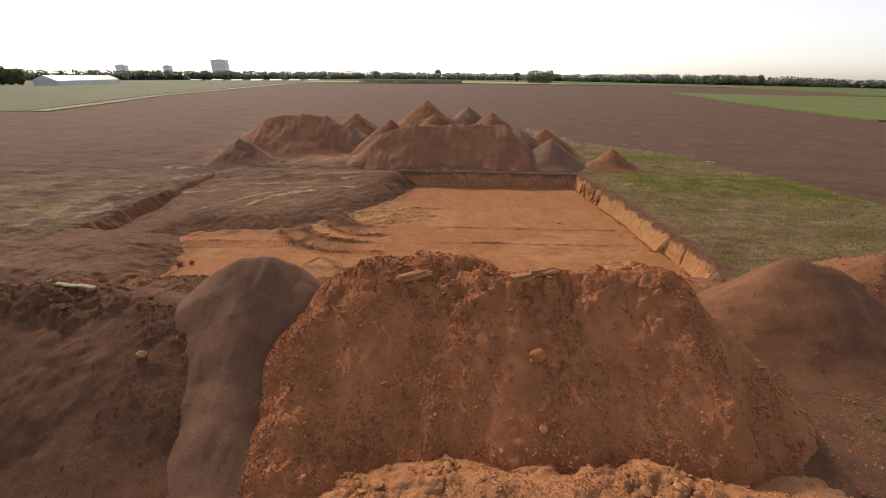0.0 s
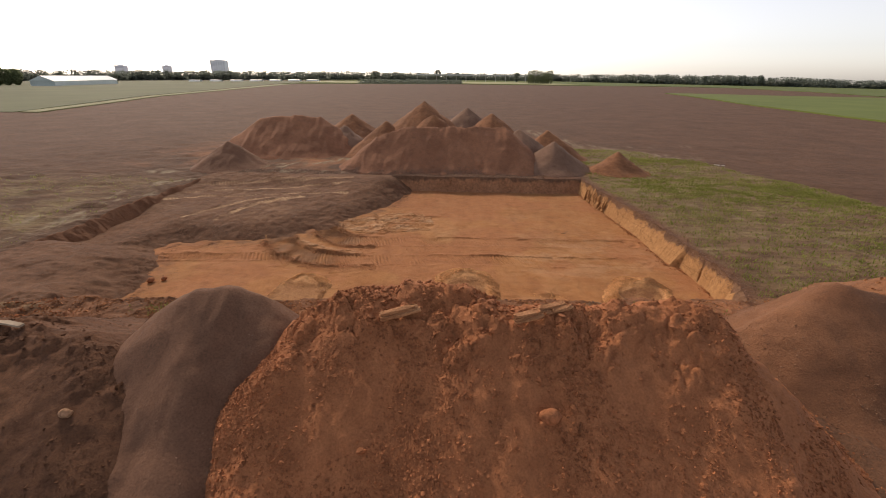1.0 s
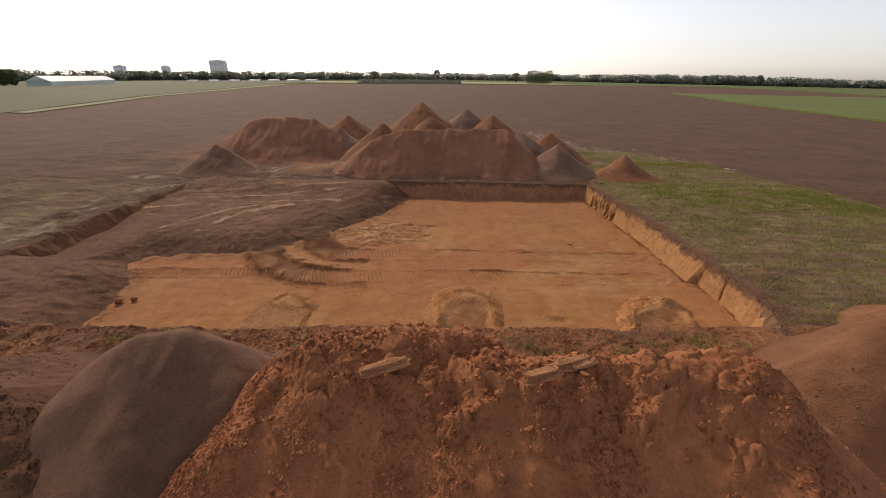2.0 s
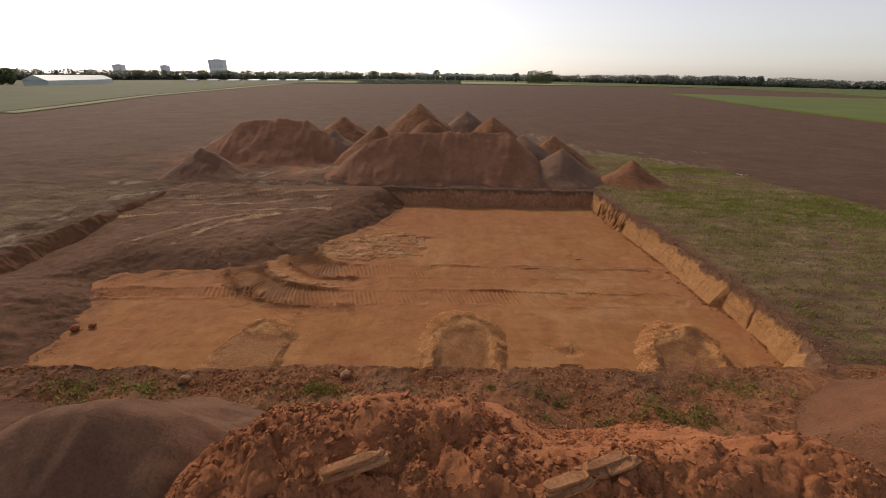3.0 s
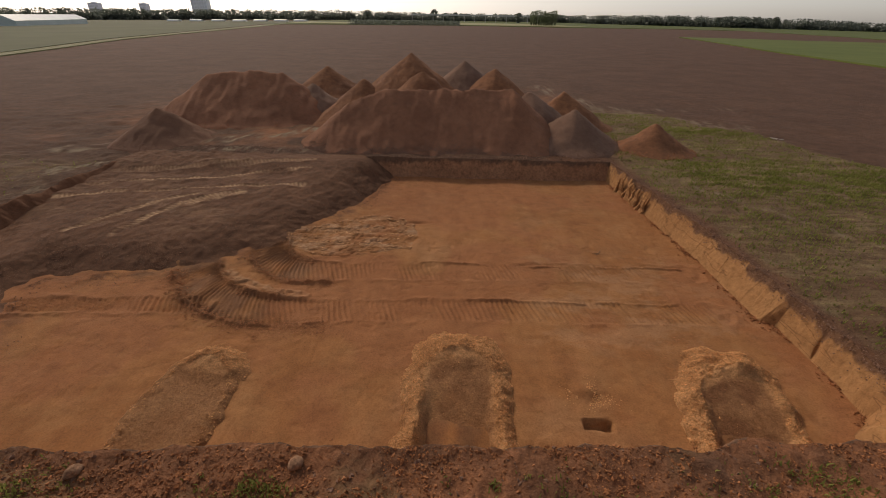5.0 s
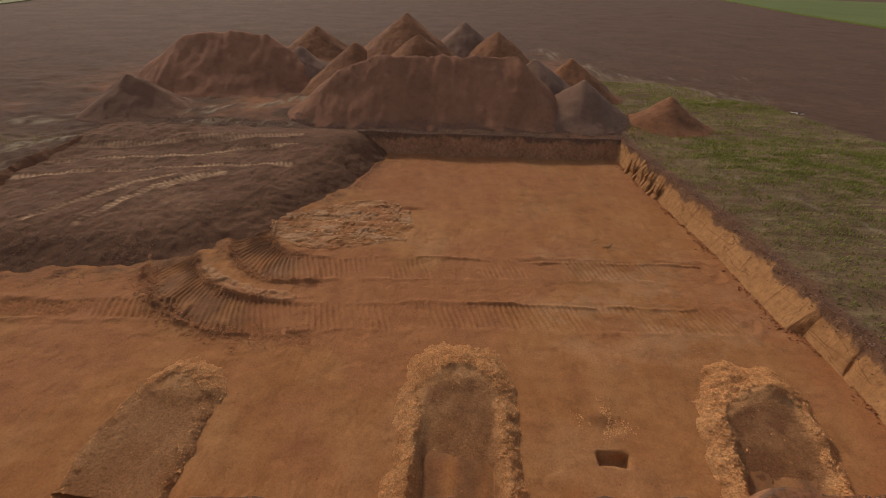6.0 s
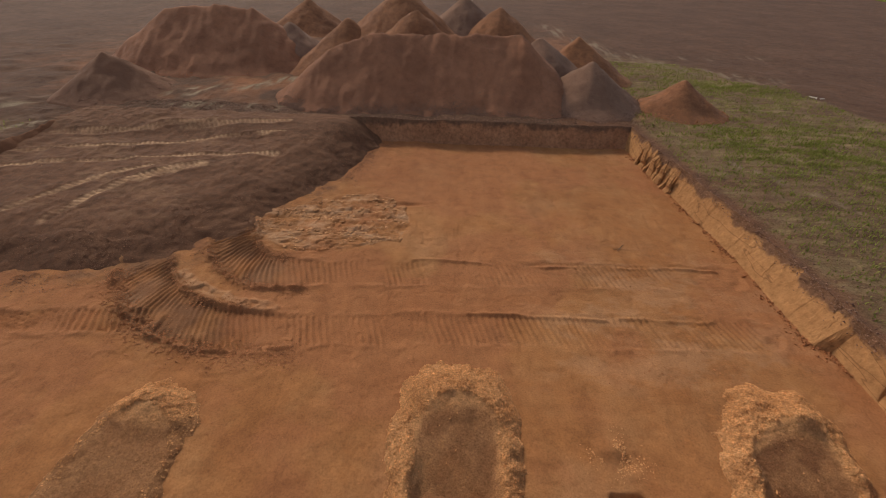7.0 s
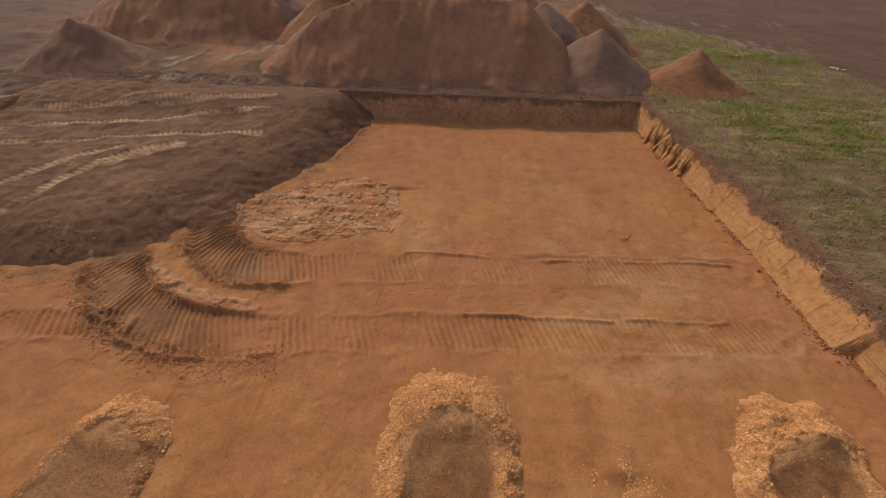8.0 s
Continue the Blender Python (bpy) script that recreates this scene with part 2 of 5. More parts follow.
POLYTHENE = plain("white_polythene", (0.66, 0.68, 0.67), (0.76, 0.78, 0.77), 0.3, 0.35, 0.1, through_light=0.4)
# tower windows are paled by the same haze in the colour
WINDOW = plain("haze_paled_window", (0.4, 0.43, 0.46), (0.5, 0.53, 0.56), 0.1, 0.2)
WOOD_PALE = plain("bleached_wood", (0.6, 0.55, 0.47), (0.72, 0.67, 0.58), 5.0)
WOOD = plain("weathered_wood", (0.3, 0.22, 0.15), (0.42, 0.33, 0.24), 5.0)

# ---- ground and pit ----
FLOOR = -0.95
NEAR, FAR, RIGHT, LEFT = 12.88, 30.25, 9.3, -17.65


def near_edge(x):
    return NEAR + 0.07 * x


def far_edge(x):
    return FAR + 0.035 * np.clip(x, -22, 12)


def right_edge(y):
    return np.interp(y, [13, 13.7, 14.6, 16, 17.5, 19.5, 21.5, 24, 27, 30.5], [9.1, 9.4, 9.75, 9.85, 9.78, 9.68, 9.5, 9.15, 8.75, 8.35])


def left_edge(y):
    return LEFT - 0.02 * (np.clip(y, 10, 34) - 20)


def rounded(line, times=3):
    """A polyline with its corners cut."""
    for _ in range(times):
        cut = [line[0]]
        for (ax, ay), (bx, by) in zip(line, line[1:]):
            cut += [(0.75 * ax + 0.25 * bx, 0.75 * ay + 0.25 * by), (0.25 * ax + 0.75 * bx, 0.25 * ay + 0.75 * by)]
        line = cut + [line[-1]]
    return line


UPPER_TRACK = rounded([(8.3, 20.68), (1.85, 20.36), (-2.75, 20.05), (-4.3, 19.9), (-5.3, 19.95), (-6.1, 20.4), (-6.7, 21.1), (-7.1, 22.2)], 2)
LOWER_TRACK = rounded([(8.0, 18.45), (1.7, 18.18), (-2.25, 17.93), (-3.6, 17.78), (-4.6, 17.7), (-5.7, 17.72), (-6.9, 18.05), (-7.9, 18.75), (-8.7, 19.8), (-9.1, 20.8)], 2)
LEFT_TRACK = [(-13, 17.4), (-10.2, 17.62), (-7.6, 17.86)]
RAMP_FOOT = [(-11.5, 12.4), (-11.75, 14.3), (-12.3, 16.5), (-13.35, 18.1), (-13.2, 18.7), (-11.8, 19.05), (-10.1, 19.4), (-8.9, 19.85), (-7.7, 20.55), (-6.85, 21.7), (-6.2, 22.8), (-5.2, 24.3), (-4.1, 26.0), (-3.6, 28.7), (-3.3, 30.5)]
CRUST = [(-6.5, 21.7), (-6.4, 23.2), (-4.5, 24.1), (-2.85, 24.7), (-2.0, 24.2), (-1.5, 23.7), (-1.35, 22.4), (-1.6, 21.6), (-3.65, 21.15), (-4.95, 21.05), (-6.1, 21.45)]
# near and far end of the axis, width, blind end, fall of the floor
TRENCHES = [(-5.7, -5.75, 1.7, 15.55, 0.03), (0.42, 0.45, 1.8, 16.1, 0.06), (6.4, 7.0, 1.8, 15.95, 0.05)]


def trench_local(x, y, trench):
    """Across and along a trench whose axis leans from its near to its far end: across is +-1 at its sides."""
    near_x, far_x, width, end, deep = trench
    axis = near_x + (far_x - near_x) * (y - 13.2) / (end - 13.2)
    return (x - axis) / (width / 2), y - end


def near_side(trench):
    """The two trenches whose sand floors are darkened less than the third's grey one."""
    return trench[0] < 3


def cleats(x, y):
    h, dark = np.zeros(np.shape(x)), np.zeros(np.shape(x))
    for line, broad, deep in ((UPPER_TRACK, 0.5, 1.0), (LOWER_TRACK, 0.5, 1.0), (LEFT_TRACK, 0.36, 1.5)):
        d, run, side = away(x, y, line)
        turn = smooth(-3.2, -5.4, x) if line is not LEFT_TRACK else 0.35
        # the bars stand askew, most of all where the machine swung round
        phase = (run + d * side * (0.25 + 0.25 * turn) + 0.03 * fbm(x, y, 0.9, 2, 30)) * 2 * math.pi / 0.165
        d = d + 0.06 * fbm(x, y, 0.8, 4, 31)
        half = broad + 0.14 * turn * (line is not LEFT_TRACK)
        band = 1 - smooth(half - 0.1, half + 0.04, d)
        patchy = np.clip(0.75 + 0.8 * fbm(x, y, 1.1, 3, 33), 0.1, 1)
        bar = np.clip(np.cos(phase), -0.35, 1) - 0.1
        h = h + band * deep * (0.03 + 0.016 * turn) * bar * patchy - band * (0.012 + 0.035 * turn)
        h = h + (0.02 + 0.07 * turn) * np.exp(-(((d - half - 0.08) / 0.1) ** 2)) * np.clip(0.35 + fbm(x, y, 0.5, 4, 35, 0.6), 0, 1.3)
        dark = np.maximum(dark, (1 - smooth(half, half + 0.3, d)) * np.clip(turn * 0.72 + 0.12, 0, 1) * np.clip(0.8 + 0.5 * fbm(x, y, 0.6, 4, 37), 0, 1))
    return h, dark


PALE_RIDGE = [(-7.5, 19.6), (-6.95, 19.2), (-6.0, 18.85), (-5.2, 18.6), (-4.4, 18.5)]


def floor_height(x, y):
    h, dark = cleats(x, y)
    for line, tall in (([(-1, 20.82), (3, 20.75), (5, 20.9), (8.1, 20.95)], 0.07), ([(0.6, 18.62), (2.6, 18.72), (4.2, 18.68)], 0.09), ([(4.6, 18.78), (7, 18.85)], 0.07), ([(-6.4, 19.55), (-5.3, 19.15), (-3.9, 19.3)], 0.1), ([(-5.6, 17.02), (-4.4, 17.05), (-3.3, 17.12)], 0.1), ([(-0.9, 16.0), (-0.9, 17.6)], 0.02)):
        d, run, _ = away(x, y + 0.06 * fbm(x, y, 1.2, 3, 39), line)
        h = h + 0.7 * tall * np.exp(-((d / 0.055) ** 2)) * np.clip(0.6 + 0.6 * fbm(x, y, 0.9, 2, 38), 0.1, 1.2)
    h = FLOOR + h + 0.03 * fbm(x, y, 3.0, 4, 1) + 0.008 * fbm(x, y, 0.35, 4, 2, 0.6)
    # a broken crust of dry sand left standing between the two tracks
    d, run, _ = away(x, y, PALE_RIDGE)
    own, gap = cells(x, y, 0.22, 16)
    dry = (1 - smooth(0.06, 0.22, d + 0.12 * fbm(x, y, 0.4, 3, 36)))
    h = h + dry * (0.02 + 0.06 * own * smooth(0, 0.1, gap))
    # scraped flakes and shallow scars
    h = h - 0.012 * smooth(0.6, 0.68, fbm(x * 0.8, y * 1.6, 0.8, 5, 18, 0.6)) - 0.01 * smooth(0.72, 0.8, fbm(x * 2.2, y * 0.7, 0.9, 5, 19, 0.6))
    crust = inside(x + 0.15 * fbm(x, y, 0.6, 2, 5), y + 0.15 * fbm(x, y, 0.6, 2, 6), CRUST)
    flake, gap = cells(x + 0.15 * fbm(x, y, 0.4, 3, 17), y * 1.7 + 0.15 * fbm(x, y, 0.5, 3, 24), 0.3, 15)
    chip, nick = cells(x, y * 1.5 + 0.1 * fbm(x, y, 0.3, 2, 25), 0.13, 26)
    h = h + crust * (0.012 + (0.05 * (flake - 0.4) + 0.04 * (chip - 0.5)) * np.clip(0.5 + fbm(x, y, 0.8, 3, 27), 0.15, 1.2) + 0.03 * fbm(x * 0.6, y * 1.6, 0.25, 4, 3, 0.65))
    h = h - 0.12 * np.exp(-(((x + 1.5) / 0.45) ** 2) - ((y - 24.05) / 0.12) ** 2)
    for trench in TRENCHES:
        a, b = trench_local(x, y, trench)
        # the trench's floor climbs gently to its blind end
        cut = 1 - smooth(0.82, 1.04, np.hypot(a, np.clip(b + 0.95, 0, None) / 0.95) + 0.03 * fbm(x, y, 0.5, 3, 7))
        h = h - cut * trench[4] * np.clip(-0.55 - b, 0, 3) * (1 + 0.15 * fbm(x, y, 0.9, 3, 8))
        if trench[4] < 0.04:
            h = h + cut * (b < -0.2) * 0.012 * fbm(x, y, 0.35, 4, 12, 0.6)
        # trench floors are a streaky darker brown than the sand outside
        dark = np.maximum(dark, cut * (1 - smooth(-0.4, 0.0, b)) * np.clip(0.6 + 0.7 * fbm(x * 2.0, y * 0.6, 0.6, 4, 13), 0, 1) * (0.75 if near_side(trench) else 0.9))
    # darker sand towards the far end
    dark = np.maximum(dark, 0.12 * smooth(21, 27, y) * np.clip(0.8 + 0.5 * fbm(x, y, 1.8, 5, 20), 0, 1))
    hole = (1 - smooth(0.27, 0.33, np.abs(x - 3.47))) * (1 - smooth(0.1, 0.14, np.abs(y - 14.27)))
    h = h - 0.24 * hole + 0.05 * np.exp(-(((x - 3.5) / 0.3) ** 2) - ((y - 15.25) / 0.2) ** 2) - 0.05 * np.exp(-(((x - 3.6) / 0.2) ** 2) - ((y - 14.95) / 0.16) ** 2)
    pale = np.where(crust, 0.04 + 0.2 * chip + 0.14 * flake + 0.4 * fbm(x * 0.7, y * 1.5, 0.5, 5, 9, 0.65), 0.12 * smooth(0.1, 0.9, fbm(x, y, 2.2, 3, 10)) + 0.24 * smooth(0, 4, x) * smooth(15.5, 17.5, y) * (1 - smooth(20.5, 23, y)) * smooth(-0.4, 0.9, fbm(x * 0.7, y * 1.5, 0.9, 6, 11, 0.7)))
    # the crust's gaps are coloured dark, as shade between its flakes
    dark = np.maximum(dark * (1 - dry), crust * 0.5 * (1 - smooth(0.01, 0.07, gap)))
    pale = np.maximum(pale, 0.42 * dry * np.clip(0.4 + own, 0, 1))
    d, _, sd = away(x, y, RAMP_FOOT)
    dark = np.maximum(dark, np.exp(-np.clip(-d * sd, 0, None) / 0.45) * np.clip(0.4 + 0.7 * fbm(x, y, 0.5, 4, 14), 0, 1))
    return h, dark, np.clip(pale, 0, 1)


def far_fall(x, y):
    """The land falls off slowly to both sides of the wide field."""
    return -0.011 * np.clip(np.abs(x) - 190, 0, None) + 0 * y


def ground_height(x, y):
    near = 1 - smooth(26, 60, np.hypot(x, y - 18))
    rough = 0.035 + 0.05 * smooth(-8, -14, x) + 0.03 * (1 - smooth(11.5, 14, y))
    return far_fall(x, y) + near * (rough * fbm(x, y, 1.1, 4, 21, 0.6) + 0.05 * fbm(x, y, 5, 2, 22)) + 0.028 * smooth(8.5, 9.6, y) * (1 - smooth(13, 13.6, y)) * fbm(x, y, 0.2, 3, 23, 0.6) * (np.abs(x) < 14)


def spread(breaks):
    """Grid lines from (end, step) rows."""
    out, at = [breaks[0][0]], breaks[0][0]
    for end, step in breaks[1:]:
        n = max(1, round((end - at) / step))
        out += [at + (end - at) * (k + 1) / n for k in range(n)]
        at = end
    return np.array(out)


far_steps = [60, 75, 95, 120, 150, 190, 240, 300, 380, 480, 600, 760, 960, 1200, 1500, 1900, 2400, 3000, 4000]
us = spread([(-42, 1), (-20, 0.4), (-18.2, 0.1), (-16.6, 0.07), (-13, 0.12), (-9.5, 0.06), (2, 0.033), (8.35, 0.045), (9.4, 0.021), (10.1, 0.04), (12, 0.12), (26, 0.25), (42, 1)])
vs = spread([(-30, 3), (0, 1), (3, 0.3), (9.6, 0.2), (12.7, 0.06), (13.3, 0.04), (17.2, 0.05), (22.3, 0.036), (29.5, 0.06), (30.4, 0.04), (32, 0.1), (44, 0.3), (60, 1)])
us = np.concatenate([[-v for v in reversed(far_steps)], us, far_steps])
vs = np.concatenate([[-4000, -2000, -1000, -500, -250, -120, -60], vs, far_steps[1:]])
U, V = np.meshgrid(us, vs)
# the lines lean so that the pit's edges run along them
bend = np.interp(V, [0, NEAR, FAR, 44], [0, 1, 1, 0])
X = U + np.where(U > 0, right_edge(V) - RIGHT, left_edge(V) - LEFT) * bend * np.interp(U, [-42, LEFT, -6, 4, RIGHT, 42], [0, 1, 0, 0, 1, 0])
Y = V + (np.interp(V, [0, NEAR, FAR, 60], [0, 0.07, 0.035, 0]) * np.clip(X, -22, 12)) * np.interp(np.abs(U), [22, 42], [1, 0])
rag = 0.09 * fbm(X, Y, 0.9, 4, 41)
# how far inside the pit, from each top edge
ins = np.stack([far_edge(X) - Y + rag, right_edge(Y) - X + 0.04 * fbm(Y, 0 * Y, 3.0, 2, 42), Y - near_edge(X) + rag, X - left_edge(Y) + rag])
slant = np.stack([np.full(X.shape, 0.42), np.interp(Y, [13, 14.3, 14.8, 18.0, 18.2, 20, 23, 26, 30], [0.9, 0.8, 0.28, 0.28, 0.6, 0.52, 0.4, 0.3, 0.3]), np.full(X.shape, 0.3), np.full(X.shape, 0.8)])
depth = np.clip(ins / slant, 0, 1).min(0)
which = (ins / slant).argmin(0)
# a crumbling lip along the top of the straight cut
depth = np.where((which == 1) & (depth > 0.002), np.clip(depth + 0.16 * fbm(X, Y, 0.35, 4, 46) * (1 - depth) ** 7, 0.0021, 1), depth)
steep = np.where(depth < 0.16, depth * 0.8, 0.128 + (depth - 0.16) * 0.872 / 0.84)
fh, fdark, fpale = floor_height(X, Y)
gh = ground_height(X, Y)
shards = np.where(which == 1, smooth(25.2, 26.2, Y) * (1 - smooth(28.8, 29.6, Y)), np.where(which == 0, 0.1, np.where(which == 3, 0.04, 0.35)))
wall_rough = np.sin(depth * math.pi) * (0.03 + 0.2 * shards) * (fbm(X, Y, 0.5, 4, 43) + 0.5 * np.sign(fbm(X * 1.2, Y * 2.2, 0.6, 2, 44)))
gash = 1.3 * np.exp(-(((Y - 16.75 - 0.9 * (X - 9.7)) / 0.07) ** 2))
teeth = (1 - smooth(14.5, 14.9, Y)) * np.sin(X * 2 * math.pi / 0.3)
wall_rough = wall_rough + (which == 1) * np.sin(depth * math.pi) * (0.08 * teeth - 0.22 * gash)
Z = gh * (1 - steep) + fh * steep + wall_rough
VERTS = np.stack([X, Y, Z], -1).reshape(-1, 3)
FACES = grid_faces(*X.shape)
mid = depth.ravel()[FACES]
on_floor, on_ground = mid.min(1) >= 0.999, mid.max(1) <= 0.001
side = which.ravel()[FACES[:, 0]]
one = np.ones(X.size)

GRASS_X, GRASS_Y = [9, 15.1, 17.6, 20.2, 21.4, 22.7, 23.5, 25, 27], [47, 44.9, 40.8, 37.5, 34.1, 30.8, 27.4, 20, 10]


def grass_end(x):
    """Where the grass beside the pit gives way to ploughed soil."""
    return np.interp(x, GRASS_X, GRASS_Y)


PALE_WAYS = [([(11.2, 24.6), (12.4, 21.8), (13.9, 18.6), (15.2, 15.4)], 0.26, 0.5), ([(10.9, 27.2), (11.9, 25.5), (14.07, 22.5), (15.5, 19.9), (17, 17.2)], 0.22, 0.5), ([(-18.6, 16.5), (-18.7, 20.5), (-18.6, 24.3)], 0.9, 0.8), ([(-20.2, 16.5), (-20.4, 21), (-19.8, 25.5)], 0.5, 0.8),
             ([(-20, 25.5), (-18.5, 27.2), (-14, 30.6), (-9, 31.2)], 0.7, 0.9), ([(-22, 30), (-15, 32.6), (-11, 34.5), (-9.2, 36.5)], 0.9, 0.9), ([(8.5, 58), (11, 49), (15, 42.5), (20, 40)], 1.6, 0.6), ([(16, 46), (24, 47.5)], 0.6, 0.4)]
grass_near = smooth(0.1, 0.6, fbm(X, Y, 1.2, 4, 51) + 0.55 * np.exp(-(((Y - 11.6 - 0.02 * X) / 0.55) ** 2)) - 0.75) * (Y < near_edge(X)) * (Y > 9)
right_zone = smooth(0.05, 0.6, X - right_edge(Y)) * smooth(12, 16, Y) * (1 - smooth(-1.2, 1.2, Y - grass_end(X) + 0.8 * fbm(X, Y, 2.5, 4, 65)))
stripe = np.exp(-(((Y - 28.3 + 0.12 * (X - 14)) / 2.6) ** 2)) * smooth(10, 13, X) + 0.9 * np.exp(-(((Y - 38.8) / 0.9) ** 2)) * smooth(12, 14, X) * (1 - smooth(20, 22, X))
grass_right = right_zone * np.clip(0.6 + 0.3 * stripe + 0.3 * fbm(X * 0.5, Y * 1.6, 1.2, 5, 53, 0.6), 0, 1)
left_zone = smooth(-17.5, -20, X) * smooth(9, 13, Y) * (1 - smooth(24, 30, Y)) * np.clip(0.45 + 0.5 * fbm(X, Y, 2, 4, 55), 0, 1)
grass_mask = np.clip(0.35 * grass_near + grass_right + left_zone, 0, 1)
orange = np.clip((1 - 0.12 * smooth(12.0, 12.4, Y - 0.07 * X + 0.2 * fbm(X, Y, 0.8, 3, 58))) * (Y < near_edge(X) + 0.1) * smooth(-18, -10, X) * (1 - smooth(10, 18, X)) * (1 - 0.75 * smooth(5.5, 7.5, X) * (1 - smooth(9, 10.5, Y))) * np.clip(0.75 + 0.5 * fbm(X, Y, 1.5, 4, 57), 0, 1) * smooth(-25, -5, Y)
                 + 0.35 * np.exp(-np.clip(X - right_edge(Y), 0, None) / 1.2) * (X > 5) * smooth(12, 13, Y) * (1 - smooth(30, 33, Y)) * np.clip(0.8 + 0.5 * fbm(X, Y, 0.6, 4, 56), 0, 1)
                 + smooth(31, 32.5, Y) * (1 - smooth(44, 60, Y)) * (1 - smooth(8, 12, X)) * smooth(-30, -20, X) * np.clip(0.25 + 0.7 * fbm(X, Y, 2, 4, 59), 0, 1), 0, 1)
worn = 0 * X
for line, half, much in PALE_WAYS:
    d, _, _ = away(X, Y, line)
    worn = np.maximum(worn, (1 - smooth(half * 0.4, half, d + 0.1 * fbm(X, Y, 0.8, 3, 62))) * np.clip(0.05 + 0.9 * fbm(X * 2.2, Y * 0.7, 0.8, 5, 63, 0.65), 0, 1) * 1.2 * much)
ground_masks = np.stack([orange.ravel(), grass_mask.ravel(), worn.ravel(), one], -1)
# redder sand towards the middle and the far end
red = np.clip(smooth(-0.5, 0.8, fbm(X, Y, 3.5, 5, 64, 0.6) + 0.6 * np.exp(-(((X + 2.2) / 2.2) ** 2)) * (Y < 20) + 0.5 * smooth(22, 27, Y)), 0, 0.65)
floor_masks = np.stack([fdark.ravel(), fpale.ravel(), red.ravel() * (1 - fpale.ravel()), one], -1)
top_dark = 1 - smooth(0.2, 0.3, depth + 0.16 * fbm(X, Y, 0.5, 4, 61))
wall_masks = np.stack([top_dark.ravel(), 0 * one, 0 * one, one], -1)

tagged(mesh_of("ground", *(lambda v, f, m: (v, f, FIELD, m))(*kept(VERTS, FACES[on_ground], ground_masks))), "wide ploughed brown field with bare soil and thin grass", "ground", kind="structure")
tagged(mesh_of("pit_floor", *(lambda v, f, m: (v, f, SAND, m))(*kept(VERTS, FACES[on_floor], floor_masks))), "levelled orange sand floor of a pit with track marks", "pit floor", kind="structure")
# north and west, turned from the sun, have shade in their darker colours
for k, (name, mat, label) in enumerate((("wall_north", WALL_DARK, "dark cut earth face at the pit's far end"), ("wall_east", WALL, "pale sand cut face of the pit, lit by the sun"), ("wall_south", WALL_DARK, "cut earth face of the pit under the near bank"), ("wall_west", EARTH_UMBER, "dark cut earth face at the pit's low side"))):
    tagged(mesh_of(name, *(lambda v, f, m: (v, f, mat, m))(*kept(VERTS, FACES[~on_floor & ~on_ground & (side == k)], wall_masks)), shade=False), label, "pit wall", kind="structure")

# ---- heaps ----


def crest_height(x, y, crests, slope, soften=0.12, back=1.0, ends=1.0, tip=0.25):
    """Soft union of cones drawn along crest lines of (x, y, z)."""
    total = None
    span = [p[0] for crest in crests for p in crest]
    slope = slope * (1 + (ends - 1) * smooth(0, 0.9, np.maximum(min(span) - x, x - max(span))))
    for crest in crests:
        pieces = list(zip(crest, crest[1:])) or [(crest[0], crest[0])]
        for (ax, ay, az), (bx, by, bz) in pieces:
            dx, dy = bx - ax, by - ay
            t = np.clip(((x - ax) * dx + (y - ay) * dy) / max(dx * dx + dy * dy, 1e-9), 0, 1)
            d = np.hypot(x - ax - t * dx, y - ay - t * dy)
            h = az + t * (bz - az) - slope * (1 + (back - 1) * smooth(0, 0.6, y - ay - t * dy)) * (np.sqrt(d * d + tip**2) - tip)
            total = h if total is None else soften * np.logaddexp(total / soften, h / soften)
    return total


